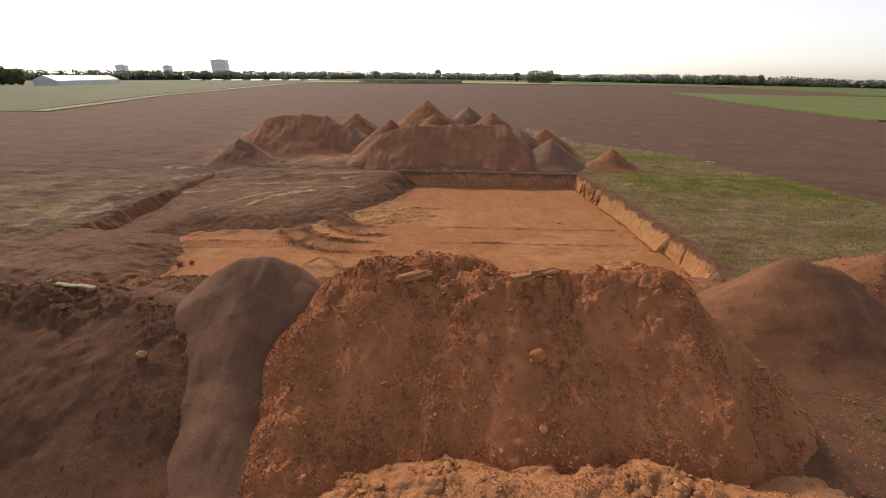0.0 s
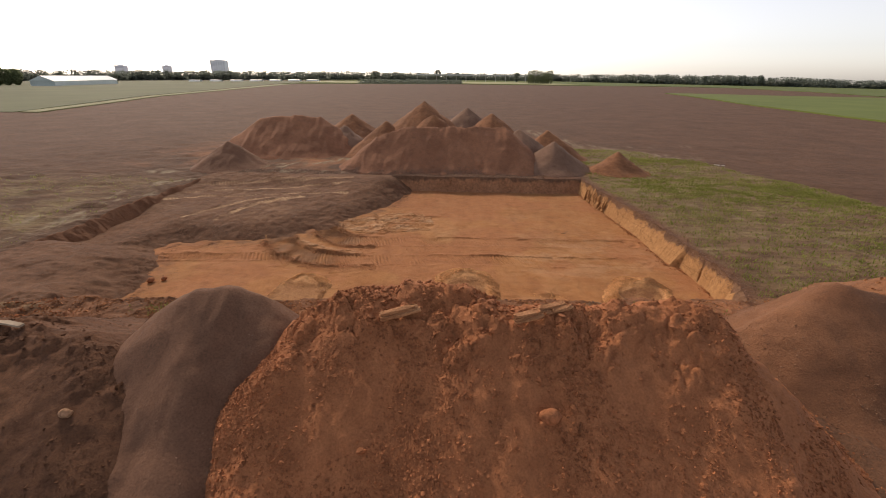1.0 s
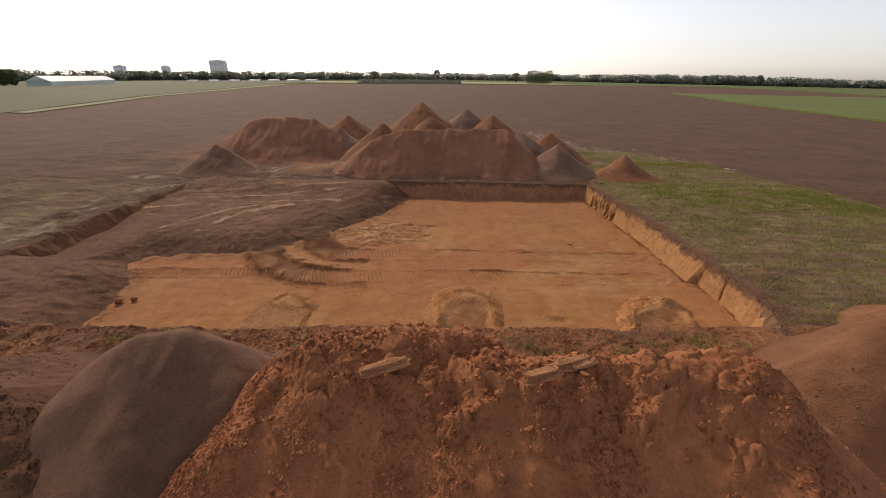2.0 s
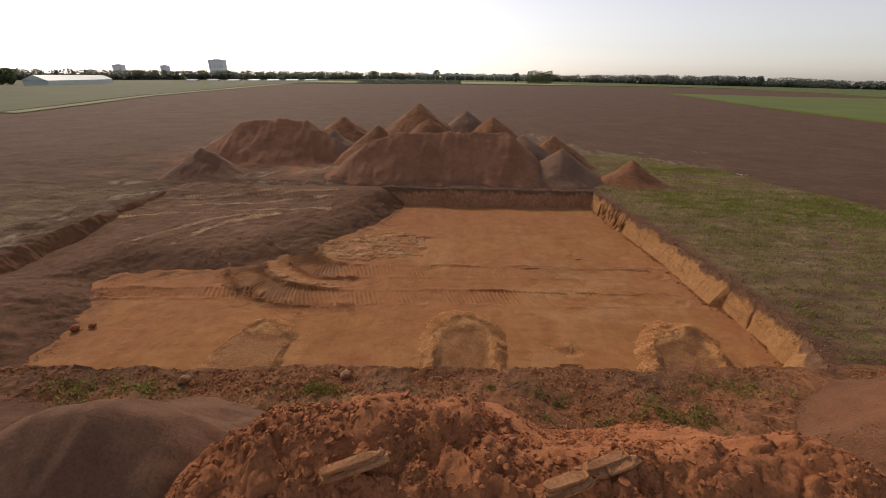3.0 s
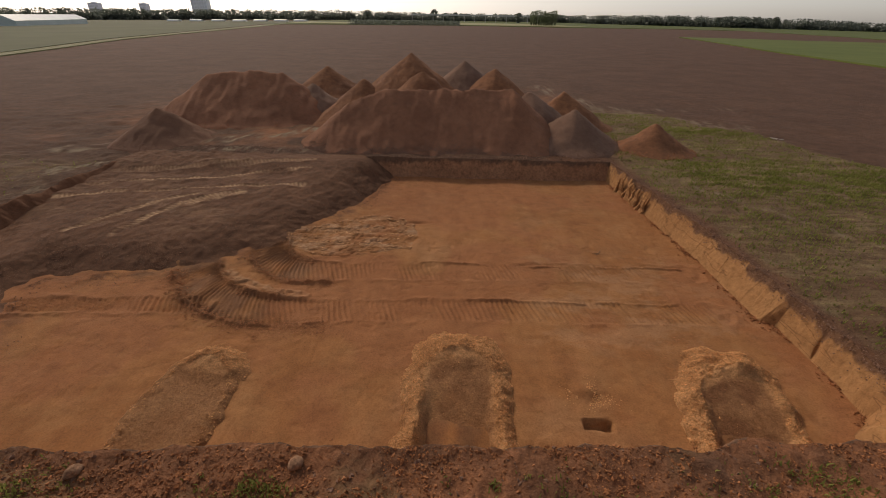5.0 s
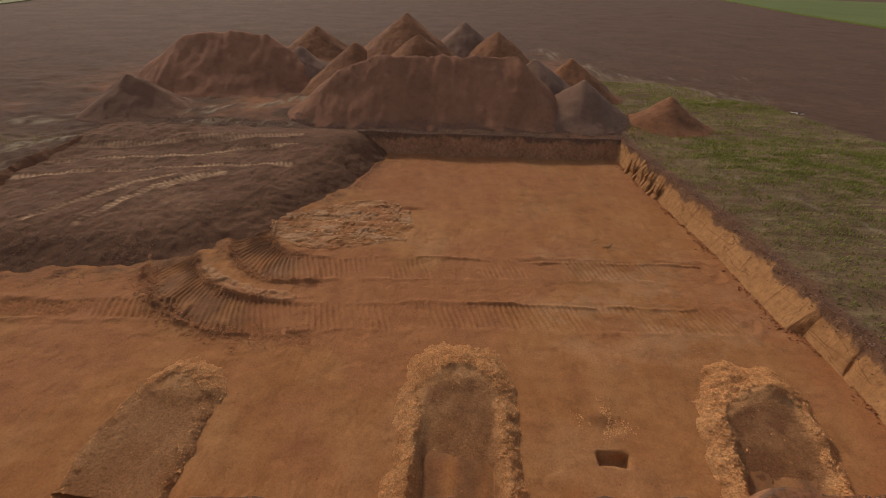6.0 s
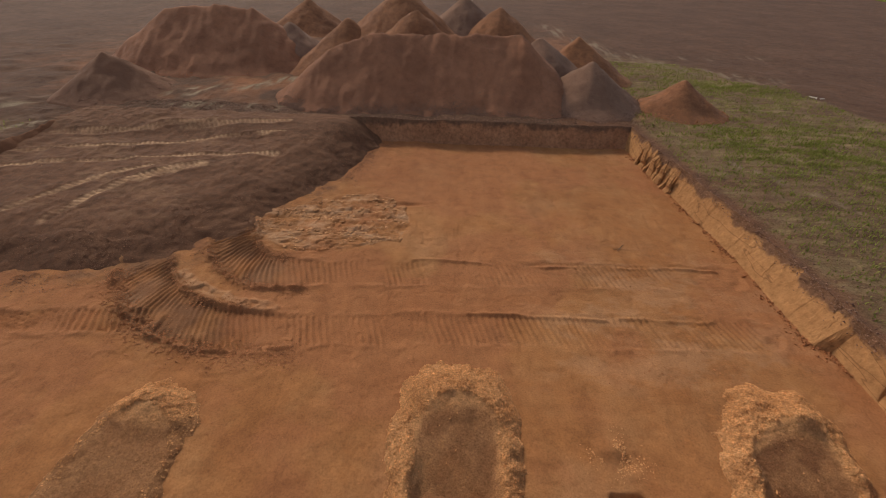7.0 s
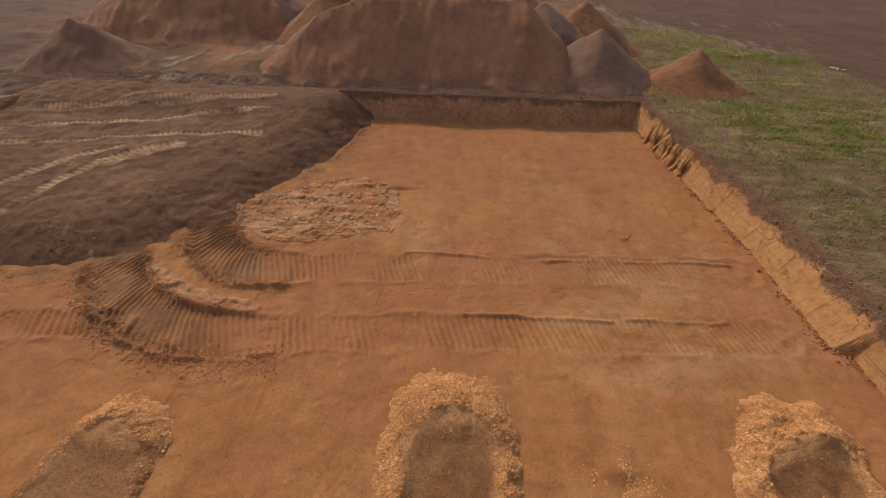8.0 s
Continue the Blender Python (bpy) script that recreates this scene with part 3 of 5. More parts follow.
def heap(name, label, mat, crests, slope=0.74, res=0.1, rough=0.035, seed=0, base=0.0, gully=0.015, lumps=0.0, back=1.0, blocks=None, ends=1.0, tip=0.25):
    """A tipped heap of earth; returns the object, its grid and heights."""
    px, py, pz = np.array([p for c in crests for p in c]).T
    reach = (pz.max() - base) / slope + 0.8
    xs, ys = np.arange(px.min() - reach, px.max() + reach, res), np.arange(py.min() - reach, py.max() + reach, res)
    gx, gy = np.meshgrid(xs, ys)
    wx, wy = gx + 0.16 * fbm(gx, gy, 1.8, 3, seed + 5), gy + 0.16 * fbm(gx, gy, 1.6, 3, seed + 9)
    h = crest_height(wx, wy, crests, slope, back=back, ends=ends, tip=tip)
    body = smooth(0.0, 0.5, h - base)
    h = h + body * (rough * fbm(gx, gy, 0.9, 5, seed, 0.55) + gully * fbm(gx * 2.2, gy * 0.6, 0.8, 3, seed + 3) + lumps * np.clip(fbm(gx, gy, 0.35, 3, seed + 7), 0, 1))
    if blocks:
        where = blocks(gx, gy, h)
        for size, tall in ((0.4, 0.2), (0.17, 0.11)):
            own, gap = cells(gx + 0.05 * fbm(gx, gy, 0.2, 2, seed), gy, size, seed + 11)
            h = h + where * tall * (own - 0.55) * smooth(0.0, 0.3, gap) - where * 0.35 * tall * (1 - smooth(0.0, 0.16, gap))
    # the foot runs out flat
    foot = 0.16
    h = base - 0.07 + foot * np.logaddexp(0, (h - base) / foot)
    h = np.where(h < base, base - 4 * (base - h), h)
    verts = np.stack([gx, gy, h], -1).reshape(-1, 3)
    faces = grid_faces(*gx.shape)
    in_pit = (gy > near_edge(gx) - 0.1) & (gy < far_edge(gx) + 0.1) & (gx < right_edge(gy) + 0.1) & (gx > left_edge(gy))
    faces = faces[(h.ravel()[faces].max(1) > base - 0.2) & ~in_pit.ravel()[faces].any(1)]
    ob = mesh_of(name, *(lambda v, f, m: (v, f, mat))(*kept(verts, faces)))
    tagged(ob, label, "soil heap", "spoil heaps")
    return ob, gx, gy, h


rng = np.random.default_rng(7)
PHI = (1 + 5**0.5) / 2
ICO = np.array([(-1, PHI, 0), (1, PHI, 0), (-1, -PHI, 0), (1, -PHI, 0), (0, -1, PHI), (0, 1, PHI), (0, -1, -PHI), (0, 1, -PHI), (PHI, 0, -1), (PHI, 0, 1), (-PHI, 0, -1), (-PHI, 0, 1)]) / 1.9
ICO_FACES = np.array([(0, 11, 5), (0, 5, 1), (0, 1, 7), (0, 7, 10), (0, 10, 11), (1, 5, 9), (5, 11, 4), (11, 10, 2), (10, 7, 6), (7, 1, 8), (3, 9, 4), (3, 4, 2), (3, 2, 6), (3, 6, 8), (3, 8, 9), (4, 9, 5), (2, 4, 11), (6, 2, 10), (8, 6, 7), (9, 8, 1)])

STUB = np.array([(-1, -0.8, -0.6), (1, -0.8, -0.6), (0.95, 0.8, -0.6), (-1, 0.85, -0.6), (-0.5, 0.1, 0.75), (0.45, -0.1, 0.85)]) * 0.85
STUB_FACES = np.array([(0, 1, 5), (0, 5, 4), (2, 3, 4), (2, 4, 5), (1, 2, 5), (3, 0, 4)])


def clods(name, places, sizes, mat, label, sink=0.3, flat=0.75, big=False):
    """Many crumbs of earth as one mesh."""
    n = len(places)
    # small crumbs sit on their base, big ones lie any way up
    q = rng.normal(size=(n, 4)) * ((1, 1, 1, 1) if big else (1, 0.22, 0.22, 1))
    q /= np.linalg.norm(q, axis=1)[:, None]
    w, x, y, z = q.T
    turn = np.stack([1 - 2 * (y * y + z * z), 2 * (x * y - z * w), 2 * (x * z + y * w), 2 * (x * y + z * w), 1 - 2 * (x * x + z * z), 2 * (y * z - x * w), 2 * (x * z - y * w), 2 * (y * z + x * w), 1 - 2 * (x * x + y * y)], -1).reshape(n, 3, 3)
    corners, sides = (ICO, ICO_FACES) if big else (STUB, STUB_FACES)
    k = len(corners)
    shape = corners[None] * rng.uniform(0.72, 1.22, (n, k, 1)) * rng.uniform(0.6, 1.2, (n, 1, 3)) + rng.normal(0, 0.12, (n, k, 3))
    pts = np.einsum("nij,nkj->nki", turn, shape) * (sizes[:, None, None] / 2)
    pts[:, :, 2] *= flat
    pts += places[:, None, :]
    pts[:, :, 2] += (sizes * (0.5 - sink) * flat)[:, None] * 0.8
    faces = (sides[None] + k * np.arange(n)[:, None, None]).reshape(-1, 3)
    ob = mesh_of(name, pts.reshape(-1, 3), faces, mat, shade=False)
    return tagged(ob, label, "soil clods", kind="stuff")


def on_heap(gx, gy, h, count, weight):
    """Random places on a heap's skin, thicker where weight is high."""
    w = np.clip(weight, 0, None).ravel() + 1e-9
    pick = rng.choice(w.size, count, p=w / w.sum())
    res = gx[0, 1] - gx[0, 0]
    jit = rng.uniform(-0.5, 0.5, (count, 2)) * res
    hx, hy = np.gradient(h, res)[1].ravel()[pick], np.gradient(h, res)[0].ravel()[pick]
    return np.stack([gx.ravel()[pick] + jit[:, 0], gy.ravel()[pick] + jit[:, 1], h.ravel()[pick] + jit[:, 0] * hx + jit[:, 1] * hy], -1)


def crumb_sizes(count, small, large, power=3.0):
    return small + (large - small) * rng.random(count) ** power


HEAPS = {}


def spoil(key, *args, **kw):
    HEAPS[key] = heap("earth_mound", *args, **kw)


spoil("a", "long heap of tipped brown earth strewn with clods beside the pit", EARTH_BROWN, [[(-2.85, 5.5, 0.85), (-2.9, 7.0, 1.75), (-2.4, 8.05, 2.05), (-1.85, 8.3, 2.55), (-0.8, 8.7, 2.6), (0.1, 8.75, 2.6), (0.9, 8.15, 2.5), (2.1, 8.1, 2.55), (3.3, 8.2, 2.55), (4.5, 8.3, 2.65), (4.9, 8.0, 2.55)]], back=1.3, ends=1.32, slope=0.78, res=0.036, rough=0.035, seed=100, lumps=0.05, gully=0.02, blocks=lambda x, y, h: smooth(1.7, 2.4, h + 0.35 * fbm(x, y, 1.2, 3, 115)) * np.clip(0.75 + 0.7 * fbm(x, y, 1.1, 2, 117), 0, 1) + 0.25 * (1 - smooth(0.3, 0.9, h)))
spoil("b", "smooth grey-brown heap of fine earth beside the pit", EARTH_GREY, [[(-5.0, 8.4, 2.42), (-4.6, 8.42, 2.55)], [(-4.75, 8.4, 2.58), (-4.4, 6.9, 1.5), (-4.0, 5.4, 0.68), (-3.75, 4.3, 0.25)]], back=1.3, slope=0.78, res=0.06, rough=0.04, seed=120, gully=0.04, tip=0.4)
spoil("c", "long dark heap of tipped earth beside the pit", EARTH_RUST, [[(-15, 6.6, 2.0), (-12, 7.2, 2.1), (-9.2, 7.75, 2.05), (-7.2, 7.6, 1.85), (-6.25, 7.0, 1.65)]], back=1.4, slope=0.52, res=0.05, rough=0.04, seed=140, lumps=0.04, gully=0.02, blocks=lambda x, y, h: 0.8 * smooth(1.4, 1.9, h + 0.3 * fbm(x, y, 1.2, 3, 116)))
spoil("d", "muted brown heap of earth at the pit's corner", EARTH_UMBER, [[(8.65, 10.6, 1.5), (9.4, 10.8, 1.92), (10.6, 10.8, 1.68)]], back=1.4, slope=0.7, res=0.08, rough=0.05, seed=160)
spoil("e", "orange heap of earth on the grass edge", EARTH_ORANGE, [[(13.6, 12.6, 1.5), (15.5, 12.4, 1.7)]], slope=0.7, res=0.1, rough=0.06, seed=180)
spoil("main", "large heap of brown earth behind the pit's far edge", EARTH_FAR, [[(-6.6, 33.7, 2.3), (-4.6, 34.4, 2.93), (-1, 34.75, 2.95), (3.1, 34.95, 3.04)]], slope=0.8, res=0.1, rough=0.04, seed=200, tip=0.08, gully=0.05)
spoil("grey", "grey heap of earth behind the pit's far edge", EARTH_ASH, [[(6.9, 34.2, 2.1)]], slope=0.74, res=0.1, seed=220, tip=0.08, gully=0.03)
spoil("rust", "small rust-brown heap of earth at the grass edge", EARTH_ORANGE, [[(11.7, 33.6, 1.5)]], slope=0.72, res=0.1, seed=240, tip=0.08, gully=0.03)
spoil("grey_right", "dark grey heap of earth among other heaps", EARTH_ASH, [[(4.6, 37.0, 2.6)]], slope=0.7, res=0.12, seed=250, tip=0.08, gully=0.03)
spoil("behind_grey", "orange heap of earth among other heaps", EARTH_ORANGE, [[(7.4, 39.5, 2.35)]], slope=0.74, res=0.12, seed=260, tip=0.08, gully=0.03)
spoil("tall", "tall orange heap of earth among other heaps", EARTH_ORANGE, [[(-3.7, 41, 4.5)]], slope=0.74, res=0.12, seed=280, tip=0.08, gully=0.03)
spoil("front", "orange heap of earth among other heaps", EARTH_ORANGE, [[(-2.6, 38, 3.65)]], slope=0.78, res=0.12, seed=300, tip=0.08, gully=0.03)
spoil("mid", "grey heap of earth among other heaps", EARTH_ASH, [[(0.2, 44, 3.85)]], slope=0.74, res=0.12, seed=320, tip=0.08, gully=0.03)
spoil("mid_right", "orange heap of earth among other heaps", EARTH_ORANGE, [[(2.6, 42, 3.5)]], slope=0.74, res=0.12, seed=340, tip=0.08, gully=0.03)
spoil("mid_left", "orange heap of earth among other heaps", EARTH_ORANGE, [[(-7.0, 39.5, 2.9)]], slope=0.74, res=0.12, seed=360, tip=0.08, gully=0.03)
spoil("left_big", "broad dark brown heap of earth on the field", EARTH_FAR, [[(-18.6, 40, 3.05), (-15.5, 40.3, 3.15), (-13.2, 40.5, 3.1)]], slope=0.74, res=0.12, rough=0.05, seed=380, tip=0.08, gully=0.05)
spoil("left_side", "grey heap of earth leaning on a brown one", EARTH_ASH, [[(-11.4, 41.2, 2.3)]], slope=0.7, res=0.12, seed=400, tip=0.08, gully=0.03)
spoil("left_grey", "low grey heap of earth near tracks on the field", EARTH_GREY, [[(-18.0, 32.8, 1.85)]], slope=0.7, res=0.1, seed=420, tip=0.08, gully=0.03)
spoil("distant", "orange heap of earth far behind the others", EARTH_ORANGE, [[(-13.5, 52, 2.5)]], slope=0.7, res=0.15, seed=440, tip=0.08, gully=0.03)

# dark fill in the pit's low corner
gx, gy = np.meshgrid(np.arange(-19.5, -2.5, 0.05), np.arange(10.6, 31.0, 0.05))
d, run, sd = away(gx, gy, RAMP_FOOT)
d = d * sd + 0.14 * fbm(gx, gy, 1.3, 4, 71) + 0.06 * fbm(gx, gy, 0.3, 3, 76)
top = -0.28 + 0.05 * fbm(gx, gy, 1.5, 3, 72) - 0.3 * np.exp(-(((gx + 16.9) / 1.5) ** 2)) * smooth(25.5, 20.5, gy) * smooth(16.9, 17.8, gy) + 0.27 * smooth(-12, -13.5, gx) * smooth(17.6, 16.0, gy) + 0.2 * smooth(27, 29.4, gy) * smooth(-6.5, -9, gx) + 0.24 * smooth(25, 28.5, gy) * smooth(-9.5, -7, gx)
h = FLOOR - 0.06 + (top - FLOOR + 0.06) * (1 - np.exp(-((np.clip(d, 0, None) / (1.6 - 0.5 * smooth(25.5, 28, gy))) ** 1.3))) + 0.03 * fbm(gx, gy, 0.4, 3, 73) * (d > 0)
# it meets the field without a step at two corners
corner = smooth(-11.9, -12.8, gx) * (1 - smooth(0.1, 1.3, gy - near_edge(gx))) + smooth(-3.8, -5.4, gx) * smooth(-2.3, -0.7, gy - far_edge(gx))
corner = np.clip(corner, 0, 1)
lap = np.maximum(near_edge(gx) - 0.2 - gy, gy - far_edge(gx) - 0.25)
h = h * (1 - corner) + corner * (ground_height(gx, gy) + 0.035 - 0.2 * np.clip(lap, 0, None))
ruts = 0 * gx
for line, half, bright in (([(-17.3, 24.1), (-15.6, 24.65), (-13.1, 25.3), (-10.4, 26.0), (-7.2, 26.4)], 0.13, 0.95), ([(-17.3, 25.6), (-15, 26.3), (-12, 26.9), (-9.9, 27.75), (-7.4, 28.2)], 0.13, 0.85), ([(-12.6, 21.2), (-12.1, 22.6), (-11.5, 23.7), (-10.9, 24.35), (-9.7, 25.2)], 0.14, 1.0), ([(-14.3, 21.2), (-13.7, 22.4), (-13.0, 23.5), (-11.4, 24.9)], 0.13, 0.9),
                           ([(-11.2, 23.9), (-10.4, 24.7), (-9.6, 25.2)], 0.26, 0.9), ([(-12.0, 28.2), (-9.6, 28.9), (-7.6, 29.2)], 0.2, 0.5), ([(-17.2, 27.4), (-14, 28.0), (-11, 28.9)], 0.25, 0.5)):
    rd, rr, rs = away(gx, gy, line)
    slanted = rr + 0.3 * rd * rs
    rd = rd + 0.1 * fbm(gx, gy, 1, 4, 74)
    band = 1 - smooth(half - 0.06, half + 0.06, rd)
    bar = np.clip(np.cos(slanted * 2 * math.pi / 0.19), -0.4, 1)
    h = h + 0.025 * np.exp(-(((rd - half - 0.08) / 0.09) ** 2)) * np.clip(0.5 + fbm(gx, gy, 0.6, 3, 77), 0, 1.2) - 0.012 * band + 0.02 * band * bar
    # pale tracks, with the sunlit look of the bar crests in the colour
    ruts = np.maximum(ruts, bright * band * np.clip(0.85 + 0.8 * fbm(gx, gy, 0.9, 4, 75), 0, 1) * (0.6 + 0.4 * bar))
# dry scraped ground between the ruts
ruts = np.maximum(ruts, 0.1 * smooth(0.15, 0.7, fbm(gx * 0.6, gy * 1.4, 0.9, 5, 78, 0.65)) * smooth(20.5, 22, gy + 0.3 * gx + 4) * (d > 1.8) * smooth(-8, -9.5, gx))
faces = grid_faces(*gx.shape)
faces = faces[((d > -0.1) & (gx > left_edge(gy) - 0.1) & (gy > near_edge(gx) - 0.55 * (corner > 0.6)) & (gy < far_edge(gx) + 0.55 * (corner > 0.6))).ravel()[faces].all(1)]
masks = np.stack([ruts.ravel(), 0 * ruts.ravel(), 0 * ruts.ravel(), np.ones(ruts.size)], -1)
tagged(mesh_of("earth_ramp", *(lambda v, f, m: (v, f, EARTH_DARK, m))(*kept(np.stack([gx, gy, h], -1).reshape(-1, 3), faces, masks))), "dark topsoil ramp with wheel ruts filling one side of the pit", "earth ramp")
RAMP = (gx, gy, h, d)

# ---- loose clods ----


def strew(key, count, small, large, mat, weight, power=3.0, **kw):
    ob, gx, gy, h = HEAPS[key]
    w = weight(gx, gy, h) * (h > -0.04) * ~((gy > near_edge(gx) - 0.1) & (gy < far_edge(gx) + 0.1))
    c = clods("loose_earth", on_heap(gx, gy, h, count, w), crumb_sizes(count, small, large, power), mat, "loose clods of earth", **kw)
    c.parent = ob
    del c["category"]
    return c


def low(top, base=0.0):
    return lambda x, y, h: np.exp(-np.clip(h - base, 0, None) / top) * np.clip(0.35 + fbm(x, y, 0.9, 3, 81), 0, 1)


strew("a", 40000, 0.016, 0.085, CLOD_BROWN, lambda x, y, h: (1 - 0.75 * smooth(2.2, 3.4, x) * smooth(0.6, 1.2, h) * (1 - smooth(2.2, 2.5, h))) * (0.12 + 1.2 * np.exp(-h / 0.6) + 1.0 * smooth(1.6, 2.3, h) + 0.9 * smooth(-2.0, -3.0, x)) * np.clip(0.35 + fbm(x, y, 0.7, 3, 82), 0.05, 1) * smooth(0.02, 0.1, h + 0.06), 4)
strew("a", 260, 0.06, 0.17, CLOD_BROWN, lambda x, y, h: smooth(1.7, 2.4, h) * np.clip(0.2 + fbm(x, y, 0.9, 3, 83), 0, 1) * (1.6 - smooth(-1, 2, x)), 2.5, big=True)
strew("a", 14, 0.12, 0.22, CLOD_BROWN, lambda x, y, h: smooth(2.2, 2.5, h) * np.exp(-(((x + 1.4) / 0.7) ** 2)) + 0.5 * smooth(2.2, 2.5, h) * np.exp(-(((x - 1.0) / 0.9) ** 2)), 2, big=True, flat=0.65, sink=0.4)
strew("a", 160, 0.08, 0.18, CLOD_BROWN, lambda x, y, h: np.exp(-h / 0.8) + 2 * np.exp(-(((x - 1.9) / 0.5) ** 2) - ((y - 6.7) / 0.6) ** 2), 2, big=True)
strew("a", 15000, 0.025, 0.085, CLOD_BROWN, lambda x, y, h: smooth(-0.1, 0.5, fbm(x * 1.3, y * 0.5, 1.1, 4, 79) + 0.35 - 0.55 * smooth(0.9, 1.7, h) + 0.5 * smooth(-1.8, -2.8, x)) * (y < 8.2) * (1 - smooth(1.9, 2.3, h)), 2.5)
strew("a", 3500, 0.025, 0.085, CLOD_BROWN, lambda x, y, h: np.exp(-h / 0.4) * np.clip(0.3 + fbm(x, y, 0.6, 3, 80), 0.03, 1), 2.5)
strew("b", 1600, 0.01, 0.05, CLOD_GREY, low(1.5), 4)
strew("c", 14000, 0.01, 0.07, CLOD_RUST, lambda x, y, h: (0.2 + np.exp(-h / 0.5) + 0.8 * smooth(1.4, 1.9, h) + 2.5 * smooth(-7.0, -6.0, x)) * np.clip(0.35 + fbm(x, y, 0.8, 3, 84), 0.05, 1), 4)
strew("c", 160, 0.07, 0.2, CLOD_RUST, lambda x, y, h: smooth(1.5, 1.9, h) * np.clip(0.3 + fbm(x, y, 0.8, 3, 85), 0.02, 1), 2.5, big=True, sink=0.4)
strew("d", 7000, 0.01, 0.06, CLOD_DARK, lambda x, y, h: (0.15 + np.exp(-h / 0.6)) * np.clip(0.3 + fbm(x, y, 0.8, 3, 86), 0.02, 1), 4)
strew("e", 1800, 0.02, 0.13, CLOD_ORANGE, low(1.2))
strew("main", 16000, 0.02, 0.085, CLOD_GREY, lambda x, y, h: (np.exp(-h / 0.14) * (y < 33) + 0.004 + 0.04 * smooth(2.5, 2.9, h)) * np.clip(0.35 + fbm(x, y, 0.9, 3, 87), 0.02, 1), 2.5)
strew("grey", 1600, 0.02, 0.11, CLOD_GREY, lambda x, y, h: np.exp(-np.clip(h, 0, None) / 0.15) * (y < 35) + 0.004)
strew("rust", 700, 0.02, 0.1, CLOD_ORANGE, lambda x, y, h: np.exp(-np.clip(h, 0, None) / 0.15) + 0.006)
strew("left_big", 600, 0.03, 0.13, CLOD_BROWN, low(0.15))
strew("left_grey", 600, 0.02, 0.1, CLOD_GREY, low(0.15))

gx, gy, h, d = RAMP
ok = (d > -0.05) & (gx > left_edge(gy)) & (gy > near_edge(gx) + 0.2) & (gy < far_edge(gx) - 0.3)
w = ok * (0.14 + np.exp(-((d - 0.7) / 0.9) ** 2)) * np.clip(0.35 + fbm(gx, gy, 0.9, 3, 88), 0.03, 1)
c = clods("loose_earth", on_heap(gx, gy, h, 20000, w), crumb_sizes(20000, 0.014, 0.06, 4), CLOD_DARK, "loose dark clods of topsoil")
c.parent = bpy.data.objects["earth_ramp"]
del c["category"]
# crumbs that rolled on to the sand
w = (d > -0.9) * (d < 0.1) * np.exp(np.clip(d, -1, 0) / 0.3) * (gy > near_edge(gx) + 0.4) * (gy < far_edge(gx) - 0.4) * np.clip(0.4 + fbm(gx, gy, 0.7, 3, 92), 0.03, 1)
p = on_heap(gx, gy, h, 5000, w)
p[:, 2] = floor_height(p[:, 0], p[:, 1])[0]
c = clods("loose_earth", p, crumb_sizes(5000, 0.012, 0.05, 3.5), CLOD_DARK, "loose dark clods of topsoil")
c.parent = bpy.data.objects["earth_ramp"]
del c["category"]

